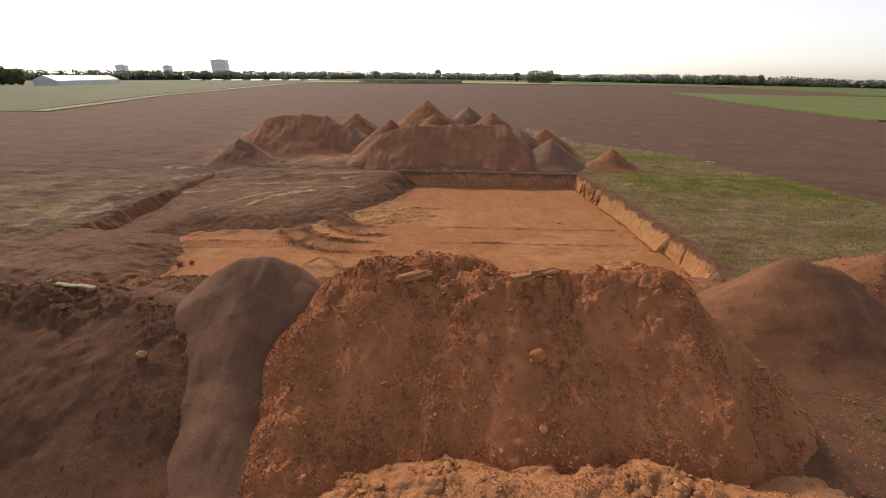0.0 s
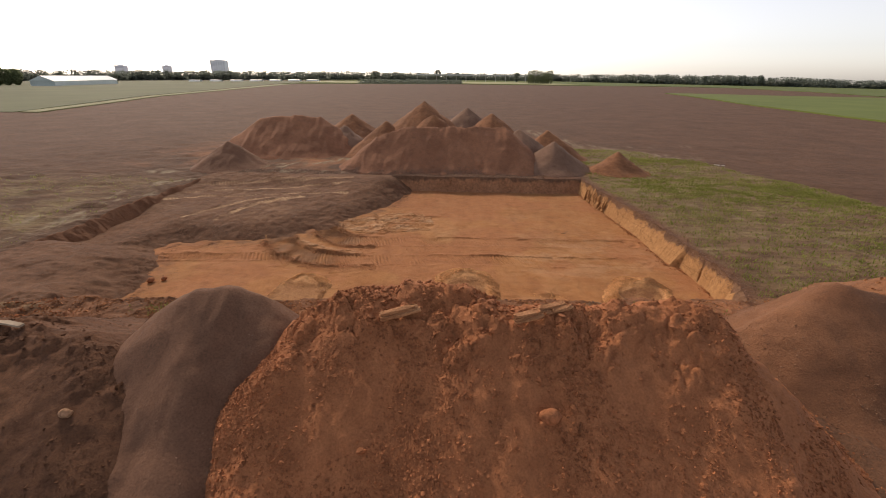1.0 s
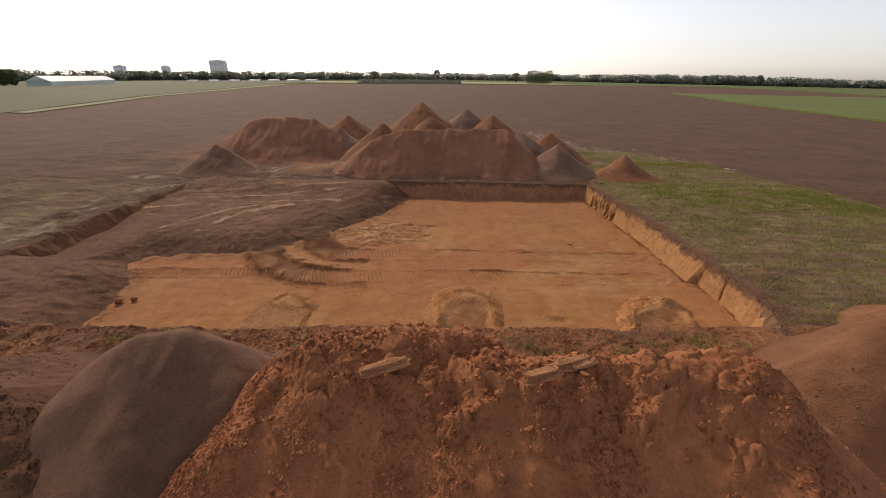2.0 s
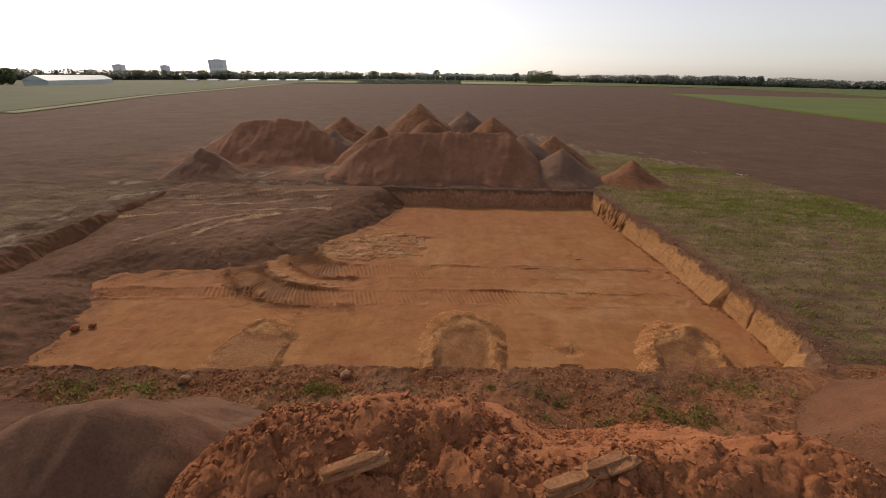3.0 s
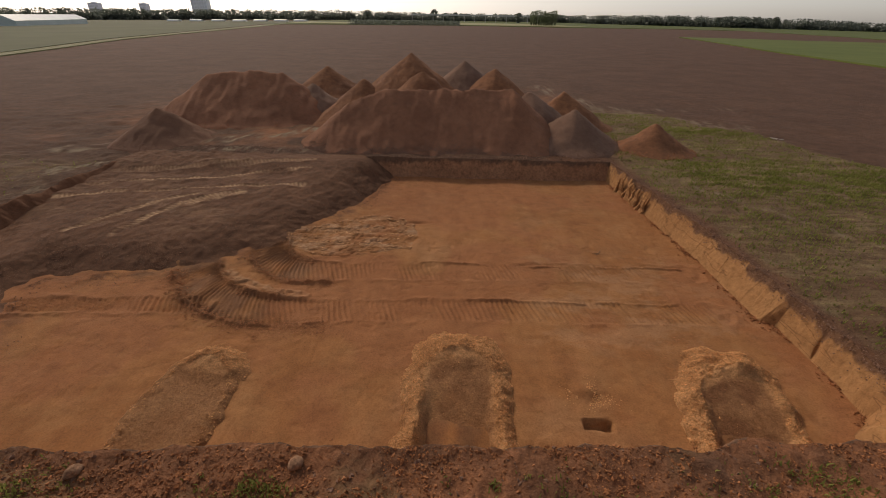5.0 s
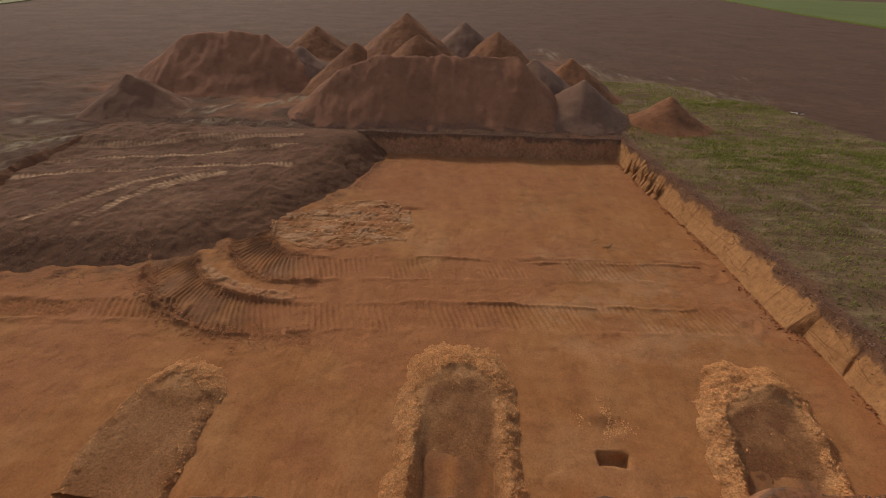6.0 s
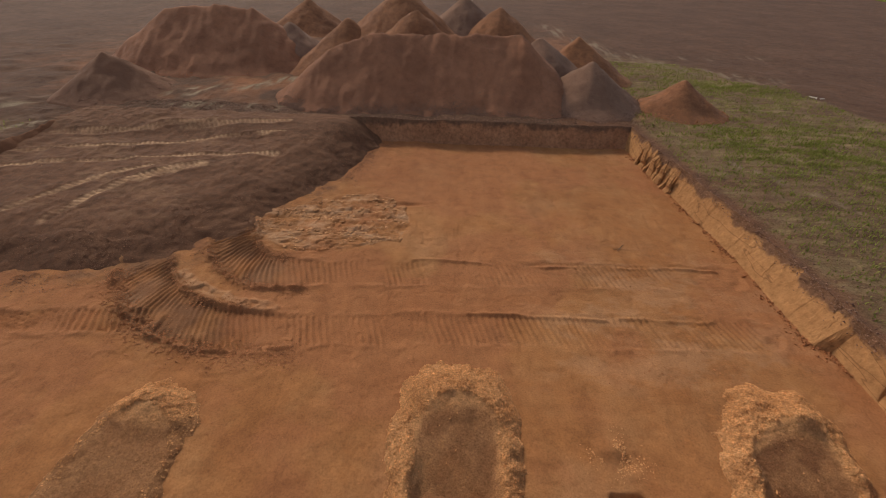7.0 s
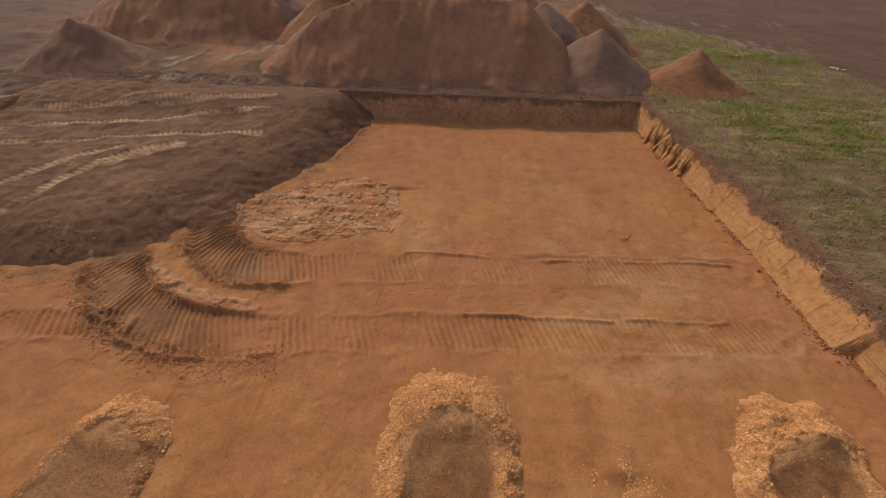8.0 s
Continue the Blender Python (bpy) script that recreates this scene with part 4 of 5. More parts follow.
# ---- spoil round the trial trenches ----
for k, (trench, high, brims, count) in enumerate(((TRENCHES[0], (0.09, 0.27), (0.32, 0.28, 0.75), 13000), (TRENCHES[1], (0.22, 0.46), (0.52, 0.42, 1.12), 26000), (TRENCHES[2], (0.2, 0.38), (0.58, 0.36, 1.25), 23000))):
    near_x, far_x, width, end, deep = trench
    gx, gy = np.meshgrid(np.arange(min(near_x, far_x) - 2.2, max(near_x, far_x) + 2.2, 0.04), np.arange(13.0, end + 1.7, 0.04))
    a, b = trench_local(gx, gy, trench)
    # the blind end is a half ellipse
    reach = np.clip(b + 0.95, 0, None) / 0.95
    radius = np.hypot(a, reach)
    end_on = (reach / np.clip(radius, 0.05, None)) ** 2 * smooth(0, 0.5, reach)
    out = (radius - 1) * (width / 2 + (0.95 - width / 2) * end_on)
    out = out + (0.06, 0.04, 0.07)[k] * fbm(gx, gy, 0.5, 4, 91 + k) + 0.03 * fbm(gx, gy, 0.16, 3, 94)
    brim = np.where(a < 0, brims[0], brims[1])
    brim = (brim + (brims[2] - brim) * end_on) * (1 + 0.22 * fbm(gx, gy, 0.7, 3, 93 + k))
    crest = FLOOR + (high[0] + (high[1] - high[0]) * end_on) * (1 + (0.2, 0.15, 0.4)[k] * fbm(gx, gy, 0.6, 3, 95 + k)) + (0.015, 0.015, 0.04)[k] * fbm(gx, gy, 0.2, 3, 97) + 0.015 * fbm(gx, gy, 0.08, 2, 98)
    inner, outer = FLOOR - deep * np.clip(-0.55 - b, 0, 3) * 1.1 - 0.07 + (0.11, 0.03, 0.03)[k] + (0.08, 0.3, 0.22)[k] * smooth(-2.7, -0.2, b), FLOOR - 0.06
    rise = np.clip(1 + out / ((0.8, 0.34, 0.3)[k] + (0.75, 0.75, 0.5)[k] * end_on), 0, 1)
    rise = rise ** 1.5
    fall = np.clip(1 - out / np.clip(brim, 0.12, None), 0, 1)
    fall = 1 - (1 - fall) ** 1.5
    h = np.where(out < 0, inner + (crest - inner) * rise, outer + (crest - outer) * fall)
    ok = ((np.where(out < 0, rise, fall) > 0) | (out < 0)) & (gy > near_edge(gx) + 0.25)
    faces = grid_faces(*gx.shape)
    faces = faces[ok.ravel()[faces].any(1)]
    brown = (0.55, 0.72, 0.9)[k] * smooth(-0.08 - 0.16 * end_on, -0.25 - 0.2 * end_on, out + 0.06 * fbm(gx, gy, 0.25, 3, 99)) * np.clip(0.8 + 0.4 * fbm(gx, gy, 0.3, 3, 90), 0, 1)
    if k == 0:
        brown = np.maximum(0.6 * brown, 0.5 * (1 - smooth(0.3, 0.8, end_on + 0.2 * fbm(gx, gy, 0.4, 3, 89))))
    masks = np.stack([brown.ravel(), 0 * gx.ravel(), 0 * gx.ravel(), np.ones(gx.size)], -1)
    ob = mesh_of("spoil_ridge", *(lambda v, f, m: (v, f, CHIPS, m))(*kept(np.stack([gx, gy, h], -1).reshape(-1, 3), faces, masks)))
    tagged(ob, ("low crumbled sand ridge round a shallow trial trench", "horseshoe ridge of dry sand lumps round a trial trench", "horseshoe ridge of orange sand lumps round a grey-floored trench")[k], "spoil ridge", "trench spoil")
    w = ok * (h > FLOOR - 0.05) * np.where(out < -0.05 - 0.03 * (1 - end_on), 0.006, 1) * (0.45 + 0.6 * end_on) * np.clip(0.7 + 0.5 * fbm(gx, gy, 0.3, 3, 96), 0.1, 1)
    if k == 0:
        w = w * (0.12 + smooth(0.3, 0.8, end_on))
    c = clods("loose_earth", on_heap(gx, gy, h, count, w), crumb_sizes(count, 0.015, 0.06, 2.2), CLOD_PALE, "loose lumps of dry sand", flat=0.6)
    c.parent = ob
    del c["category"]

# crumbs by the small square hole, on the floor and on the near bank
p = np.stack([np.zeros(7000), rng.uniform(14.6, 29.5, 7000)], -1)
p[:, 0] = right_edge(p[:, 1]) - np.interp(p[:, 1], [13, 14.3, 14.8, 18.0, 18.2, 20, 23, 26, 30], [0.9, 0.8, 0.28, 0.28, 0.6, 0.52, 0.4, 0.3, 0.3]) - np.abs(rng.normal(0, 0.14, 7000)) + 0.06
p = p[np.clip(0.4 + fbm(p[:, 0], p[:, 1], 0.9, 3, 104), 0.08, 1) > rng.random(len(p))]
clods("wall_debris", np.column_stack([p, floor_height(p[:, 0], p[:, 1])[0]]), crumb_sizes(len(p), 0.012, 0.11, 3.5), CLOD_ORANGE, "lumps of sand fallen along the foot of the cut face")
n = 1500
p = np.stack([rng.normal(3.5, 0.26, n), rng.normal(15.1, 0.2, n)], -1)
p = p[fbm(p[:, 0], p[:, 1], 0.3, 3, 109) > -0.1]
n = len(p)
clods("sand_crumbs", np.column_stack([p, floor_height(p[:, 0], p[:, 1])[0]]), crumb_sizes(n, 0.01, 0.06, 3), CLOD_PALE, "crumbs of orange sand beside a small square hole", flat=0.5)
n = 9000
p = np.stack([rng.uniform(-11, 8.6, n), rng.uniform(13.5, 29.5, n)], -1)
p = p[(p[:, 0] > np.interp(p[:, 1], [12, 17, 19, 21, 27, 30], [-11, -12, -10, -7.5, -3.5, -2.5]))]
flakes = np.stack([rng.uniform(-4.5, 8.4, 9000), rng.uniform(16.4, 22.5, 9000)], -1)
flakes = flakes[smooth(0.15, 0.9, fbm(flakes[:, 0] * 0.7, flakes[:, 1] * 1.6, 0.9, 4, 106)) * 0.8 > rng.random(len(flakes))]
clods("floor_flakes", np.column_stack([flakes, floor_height(flakes[:, 0], flakes[:, 1])[0]]), crumb_sizes(len(flakes), 0.015, 0.07, 3), CLOD_ORANGE, "thin dry flakes of sand peeled from the pit floor", flat=0.22)
flakes = np.stack([rng.uniform(-6.8, -1.0, 9000), rng.uniform(20.9, 25.0, 9000)], -1)
flakes = flakes[inside(flakes[:, 0] + 0.2 * fbm(flakes[:, 0], flakes[:, 1], 0.6, 2, 5), flakes[:, 1] + 0.2 * fbm(flakes[:, 0], flakes[:, 1], 0.6, 2, 6), CRUST)]
flakes = flakes[np.clip(0.35 + 0.8 * fbm(flakes[:, 0] * 0.7, flakes[:, 1] * 1.4, 0.6, 4, 108), 0.03, 1) > rng.random(len(flakes))]
clods("crust_flakes", np.column_stack([flakes, floor_height(flakes[:, 0], flakes[:, 1])[0]]), crumb_sizes(len(flakes), 0.025, 0.17, 3), CLOD_CRUST, "brittle pale flakes of dry crust on the pit floor", flat=0.16, sink=0.2)
clods("floor_crumbs", np.column_stack([p, floor_height(p[:, 0], p[:, 1])[0]]), crumb_sizes(len(p), 0.008, 0.05, 5), CLOD_ORANGE, "scattered crumbs of sand on the pit floor", flat=0.5)


def shard(x, y, tall, wide, lean, turn):
    """A wedge of sand split off a cut face."""
    bm = bmesh.new()
    rows = []
    for k in range(5):
        f = k / 4
        w, t = wide * (1 - 0.75 * f ** 1.6) * rng.uniform(0.85, 1.1), 0.16 * (1 - 0.6 * f) * rng.uniform(0.8, 1.2)
        dx, dy = rng.normal(0, 0.03), rng.normal(0, 0.03)
        rows.append([bm.verts.new((dx + a * t, dy + b * w / 2, f * tall)) for a, b in ((-0.5, -0.8), (0.1, -1), (0.6, -0.2), (0.5, 0.7), (-0.1, 1), (-0.6, 0.3))])
    for a, b in zip(rows, rows[1:]):
        for k in range(6):
            bm.faces.new((a[k], a[(k + 1) % 6], b[(k + 1) % 6], b[k]))
    bm.faces.new(rows[0][::-1])
    bm.faces.new(rows[-1])
    bmesh.ops.triangulate(bm, faces=bm.faces[:])
    ob = part("sand_shard", bm, WALL)
    ob.matrix_world = pose(x, y, float(floor_height(np.array([x]), np.array([y]))[0][0]) - 0.04, 0, lean, turn)
    return tagged(ob, "upright wedge of sand split off the cut face", "sand wedge", "split sand wedges")


for y, tall, wide, lean, turn in ((28.5, 0.75, 0.3, 10, -8), (28.1, 0.85, 0.42, 8, 12), (27.75, 0.62, 0.3, 16, -14), (27.4, 0.88, 0.5, 9, 10), (27.0, 0.7, 0.36, 14, -6), (26.65, 0.86, 0.46, 10, 18), (26.3, 0.5, 0.28, 20, -20), (25.95, 0.72, 0.4, 12, 6)):
    shard(float(right_edge(y)) - 0.42, y, tall, wide, lean, turn)


def beside(line, offset, spread, n):
    """Random places along a polyline, pushed aside by offset (to the left of its way)."""
    line = np.array(line)
    legs = np.diff(line, axis=0)
    length = np.hypot(*legs.T)
    pick = rng.choice(len(legs), n, p=length / length.sum())
    way = legs[pick] / length[pick][:, None]
    side = np.stack([-way[:, 1], way[:, 0]], -1)
    return line[pick] + rng.random((n, 1)) * legs[pick] + side * (offset + rng.normal(0, spread, (n, 1))) + rng.normal(0, 0.05, (n, 2))


def swung(line, start):
    return [p for p in line if p[0] < start]


for line, offset, spread, n, large in ((swung(LOWER_TRACK, -3.2), 0.72, 0.2, 7500, 0.075), (swung(LOWER_TRACK, -5), -0.66, 0.12, 2200, 0.06), (swung(UPPER_TRACK, -3.6), 0.68, 0.12, 2600, 0.07), (swung(UPPER_TRACK, -4.6), -0.66, 0.12, 1600, 0.06), (LOWER_TRACK[:6], 0.55, 0.12, 500, 0.035), (UPPER_TRACK[:6], 0.56, 0.12, 500, 0.035)):
    p = beside(line, offset, spread, n)
    away_from_ramp = away(p[:, 0], p[:, 1], RAMP_FOOT)
    p = p[away_from_ramp[0] * away_from_ramp[2] < 0]
    clods("track_clods", np.column_stack([p, floor_height(p[:, 0], p[:, 1])[0]]), crumb_sizes(len(p), 0.012, large, 2.5), CLOD_ORANGE, "brown clods pushed up along a track", flat=0.5)


def on_ground(n, x0, x1, y0, y1, keep):
    p = np.stack([rng.uniform(x0, x1, n), rng.uniform(y0, y1, n)], -1)
    p = p[keep(p[:, 0], p[:, 1]) > rng.random(len(p))]
    return np.column_stack([p, ground_height(p[:, 0], p[:, 1])])


p = on_ground(90000, -14, 12, 8.5, 13.8, lambda x, y: (y < near_edge(x) - 0.03) * np.clip(0.5 + fbm(x, y, 0.8, 3, 101), 0.05, 1))
clods("bank_clods", p, crumb_sizes(len(p), 0.016, 0.085, 3), CLOD_ORANGE, "reddish clods and gravel on the near bank of the pit")
p = on_ground(26000, -6.5, 14, 3.6, 10.5, lambda x, y: np.clip(0.5 + fbm(x, y, 0.8, 3, 105), 0.05, 1))
clods("ground_clods", p, crumb_sizes(len(p), 0.012, 0.085, 3.5), CLOD_BROWN, "brown crumbs of earth strewn between the heaps")
p = on_ground(2500, -14, 12, 11.8, 13.8, lambda x, y: (y < near_edge(x) - 0.05))
clods("edge_clods", p, crumb_sizes(len(p), 0.015, 0.1, 4), CLOD_GREY, "dark clods along the pit's near edge")
p = on_ground(26000, 8.5, 12, 13, 31, lambda x, y: (x > right_edge(y) + 0.03) * np.exp(-(x - right_edge(y)) / 0.35))
clods("edge_clods", p, crumb_sizes(len(p), 0.015, 0.09, 4), CLOD_GREY, "dark clods along the pit's grassy edge")
p = on_ground(9000, -16, 9.5, 29, 31.6, lambda x, y: (y > far_edge(x) + 0.03))
clods("edge_clods", p, crumb_sizes(len(p), 0.02, 0.12, 3), CLOD_GREY, "dark clods along the pit's far edge")
p = on_ground(9000, -22, -11, 9, 16, lambda x, y: (y < near_edge(x) - 0.05) * np.clip(0.4 + fbm(x, y, 0.9, 3, 102), 0.05, 1))
clods("bank_clods", p, crumb_sizes(len(p), 0.02, 0.14, 3.5), CLOD_BROWN, "brown clods on the rough ground by the pit's corner")

p = np.stack([np.zeros(3800), rng.uniform(14.6, 30, 3800)], -1)
low_in = np.abs(rng.normal(0, 0.1, 3800))
p[:, 0] = right_edge(p[:, 1]) - low_in
clods("edge_clods", np.column_stack([p, ground_height(p[:, 0], p[:, 1]) - 0.9 * np.clip(low_in - 0.03, 0, None) * np.interp(p[:, 1], [14, 18, 18.3, 30], [2.2, 2.2, 1.6, 2.4])]), crumb_sizes(3800, 0.012, 0.06, 3), CLOD_GREY, "dark lumps crumbling off the lip of the cut face")

# rough orange spoil in front of the long heap
spoil("fore", "low rough bank of orange earth clods", EARTH_TAN, [[(-1.5, 4.2, 0.35), (0.6, 4.45, 0.55), (3.4, 4.5, 0.62), (6.2, 4.35, 0.4)]], slope=0.55, res=0.04, rough=0.07, seed=460, lumps=0.1, blocks=lambda x, y, h: 0.9 * np.clip(0.6 + 0.8 * fbm(x, y, 0.9, 3, 118), 0, 1))
strew("fore", 15000, 0.01, 0.06, CLOD_TAN, lambda x, y, h: (h > 0.05) * np.clip(0.3 + fbm(x, y, 0.7, 3, 103), 0.02, 1), 3)
strew("fore", 420, 0.06, 0.2, CLOD_TAN, lambda x, y, h: (h > 0.05) * np.clip(0.1 + fbm(x, y, 0.8, 3, 107), 0.01, 1), 3, big=True, sink=0.42)


def stone(x, y, z, size, label, mat=STONE, squash=(1.2, 0.9, 0.85), turn=0.0):
    bm = bmesh.new()
    bmesh.ops.create_icosphere(bm, subdivisions=3, radius=size / 2)
    for v in bm.verts:
        v.co *= 1 + 0.22 * noise.noise(v.co * (2.2 / size) + Vector((x * 3, y, 0))) + 0.05 * noise.noise(v.co * (7 / size))
        v.co = Vector((v.co.x * squash[0], v.co.y * squash[1], v.co.z * squash[2]))
    ob = part("stone", bm, mat)
    ob.data.polygons.foreach_set("use_smooth", [True] * len(ob.data.polygons))
    ob.matrix_world = pose(x, y, z + size * squash[2] * 0.32, 0, 0, turn)
    return tagged(ob, label, "stone", "stones on the bank")


for x, y, size in ((-2.33, 12.35, 0.24), (-6.05, 12.05, 0.24)):
    stone(x, y, float(ground_height(np.array(x), np.array(y))), size, "rounded pale field stone on the bank", turn=x * 50)


def heap_at(key, x, y):
    ob, gx, gy, h = HEAPS[key]
    i, j = int(round((y - gy[0, 0]) / (gy[1, 0] - gy[0, 0]))), int(round((x - gx[0, 0]) / (gx[0, 1] - gx[0, 0])))
    return float(h[i, j])


stone(-6.15, 6.28, heap_at("c", -6.15, 6.28), 0.17, "rounded pale field stone on a heap")
stone(1.75, 6.5, heap_at("a", 1.75, 6.5), 0.28, "large clod of brown earth on a heap", CLOD_BROWN)


def slab(x, y, z, length, wide, thick, turn, tip, pieces):
    """A broken bed of packed sand: thin jagged sheets on one another, cracked across."""
    base = new("sand_slab")
    for layer in range(3):
        at = -length / 2
        count = pieces + (layer == 1)
        for k in range(count):
            long = length / count * rng.uniform(0.85, 1.2)
            bm = bmesh.new()
            w, off = wide * rng.uniform(0.8, 1.1) * (1 - 0.14 * layer), 0.1 * wide * layer
            n = 9
            ring = [(math.cos(2 * math.pi * q / n), math.sin(2 * math.pi * q / n)) for q in range(n)]
            ring = [(math.copysign(abs(c) ** 0.3, c) * long / 2 * rng.uniform(0.9, 1.04), math.copysign(abs(q) ** 0.4, q) * w / 2 * rng.uniform(0.72, 1.1)) for c, q in ring]
            low_z = layer * thick * 0.95
            rows = [[bm.verts.new((px * f, py * f + off, low_z + zz + 0.012 * rng.normal())) for px, py in ring] for f, zz in ((0.94, 0), (1.0, thick * 0.45), (0.97, thick * 0.85), (0.86, thick))]
            for lower, upper in zip(rows, rows[1:]):
                for q in range(n):
                    bm.faces.new((lower[q], lower[(q + 1) % n], upper[(q + 1) % n], upper[q]))
            bm.faces.new(rows[0][::-1])
            bm.faces.new(rows[-1])
            bmesh.ops.triangulate(bm, faces=bm.faces[:])
            piece = part("fragment", bm, SLAB, base)
            piece.matrix_local = pose(at + long / 2, 0.03 * rng.normal(), 0, 2 * rng.normal(), 2 * rng.normal(), 2.5 * rng.normal())
            at += long * 0.96
    base.matrix_world = pose(x, y, z, tip, -5, turn)
    return tagged(base, "broken layered slab of packed pale sand on a heap", "slab", "sand slabs")


slab(-0.85, 8.05, heap_at("a", -0.85, 8.05) + 0.07, 0.8, 0.17, 0.04, 24, 8, 1)
slab(1.75, 7.95, heap_at("a", 1.75, 7.95) + 0.07, 1.15, 0.18, 0.04, 22, 8, 2)
plank = part("plank", bmesh.new(), WOOD)
bm = bmesh.new()
bmesh.ops.create_cube(bm, size=1, matrix=Matrix.Diagonal((0.95, 0.11, 0.04, 1)))
bmesh.ops.subdivide_edges(bm, edges=[e for e in bm.edges if e.calc_length() > 0.5], cuts=6)
for v in bm.verts:
    v.co.z += 0.03 * noise.noise((v.co.x * 3, 0, 0))
    v.co.y += 0.015 * noise.noise((v.co.x * 4, 3, 0))
bm.to_mesh(plank.data)
bm.free()
plank.matrix_world = pose(-8.65, 7.75, heap_at("c", -8.65, 7.75) + 0.05, 0, 2, -2)
tagged(plank, "weathered pale wooden plank lying on a heap", "plank")


def grass(name, places, tall, mat, label):
    """Tufts of a few bent blades, as one mesh."""
    n = len(places)
    turn, lean = rng.uniform(0, 2 * math.pi, n), rng.uniform(0.2, 0.9, n)
    height, width = tall * rng.uniform(0.5, 1.3, n), tall * rng.uniform(0.12, 0.26, n)
    c, s = np.cos(turn), np.sin(turn)
    side, fwd = np.stack([-s, c, 0 * c], -1), np.stack([c, s, 0 * c], -1)
    up = np.array([0, 0, 1.0])
    base = places - 0.02 * up
    v = np.stack([base - side * width[:, None], base + side * width[:, None], base + up * (0.6 * height)[:, None] + fwd * (0.25 * lean * height)[:, None] + side * (0.7 * width)[:, None], base + up * (0.6 * height)[:, None] + fwd * (0.25 * lean * height)[:, None] - side * (0.7 * width)[:, None], base + up * height[:, None] + fwd * (lean * height)[:, None]], 1)
    i = 5 * np.arange(n)[:, None, None]
    f = (np.array([[0, 1, 2], [0, 2, 3], [3, 2, 4]])[None] + i).reshape(-1, 3)
    return tagged(mesh_of(name, v.reshape(-1, 3), f, mat, shade=True), label, "grass", kind="stuff")


def tuft_noise(x, y):
    return fbm(x, y, 0.7, 3, 111)


def right_grass(x, y):
    s = np.exp(-(((y - 28.3 + 0.12 * (x - 14)) / 2.4) ** 2)) * smooth(10.3, 12.5, x) + 0.9 * np.exp(-(((y - 38.0) / 0.8) ** 2)) * smooth(11.5, 13, x) * (1 - smooth(19, 21, x))
    rows = 0.5 + 0.5 * np.sin((y + 0.12 * x) * 2 * math.pi / 0.75)
    return np.clip(0.15 + 0.6 * s, 0, 1) * np.clip(0.6 + 0.7 * tuft_noise(x * 0.6, y * 1.5), 0.15, 1) * (0.55 + 0.45 * rows) * smooth(0.15, 0.7, x - right_edge(y)) * (1 - smooth(-1.0, 0.6, y - grass_end(x) + 0.8 * fbm(x, y, 2.5, 4, 65)))


p = on_ground(600000, 9.0, 30, 13.8, 44, right_grass)
grass("grass", p, 0.11, GRASS, "thin green grass in rows beside the pit")
spots = ((-8.1, 11.5, 0.5, 0.25), (-6.75, 11.7, 0.45, 0.2), (-2.9, 11.9, 0.4, 0.12), (2.3, 11.8, 0.25, 0.3), (3.9, 11.6, 0.5, 0.3), (4.6, 11.7, 0.4, 0.3), (5.4, 11.75, 0.35, 0.35), (6.6, 12.6, 0.7, 0.2), (0.9, 12.3, 0.3, 0.1))
p = np.concatenate([np.column_stack([rng.normal(x, sx, 420), rng.normal(y, sy, 420)]) for x, y, sx, sy in spots])
p = p[(p[:, 1] < near_edge(p[:, 0]) - 0.08) & (tuft_noise(p[:, 0] * 2, p[:, 1] * 2) > -0.15)]
grass("grass", np.column_stack([p, ground_height(p[:, 0], p[:, 1])]), 0.09, GRASS, "small green weeds on the near bank of the pit")
p = on_ground(9000, -32, -17.5, 11, 28, lambda x, y: (x < left_edge(y) - 0.6) * np.clip(0.1 + 0.6 * tuft_noise(x, y), 0, 1))
grass("grass", p, 0.1, GRASS, "thin grass on the rough ground by the pit")
p = on_ground(1500, 8.6, 11.5, 6.3, 8.4, lambda x, y: np.clip(0.1 + tuft_noise(x, y), 0, 1))
grass("grass", p, 0.08, GRASS, "thin weeds between two heaps")

# ---- far fields ----


def field(name, corners, raise_by, mat, label, category):
    bm = bmesh.new()
    ring = []
    for k, ((ax, ay), (bx, by)) in enumerate(zip(corners, corners[1:] + corners[:1])):
        far = math.hypot(bx - ax, by - ay)
        n = min(24, max(1, int(far / 7))) if max(math.hypot(ax, ay), math.hypot(bx, by)) < 520 else 1
        for j in range(n):
            x, y = ax + (bx - ax) * j / n, ay + (by - ay) * j / n
            shake = 0.003 * math.hypot(x, y) * (j > 0)
            ring.append((x + shake * noise.noise((x * 0.09, y * 0.09, 1)), y + shake * noise.noise((x * 0.09, y * 0.09, 5))))
    bm.faces.new([bm.verts.new((x, y, 0)) for x, y in ring])
    for x in (-190, 190):
        bmesh.ops.bisect_plane(bm, geom=bm.faces[:] + bm.edges[:] + bm.verts[:], plane_co=(x, 0, 0), plane_no=(1, 0, 0))
    bmesh.ops.triangulate(bm, faces=bm.faces)
    bmesh.ops.recalc_face_normals(bm, faces=bm.faces)
    if sum(f.normal.z for f in bm.faces) < 0:
        bmesh.ops.reverse_faces(bm, faces=bm.faces)
    # standing crop: a top and sides down to the soil
    ext = bmesh.ops.extrude_face_region(bm, geom=bm.faces[:])
    for v in bm.verts:
        v.co.z = float(far_fall(np.array(v.co.x), np.array(v.co.y))) - 0.3
    for v in [g for g in ext["geom"] if isinstance(g, bmesh.types.BMVert)]:
        v.co.z += raise_by + 0.3
    return tagged(part(name, bm, mat), label, category, kind="structure")


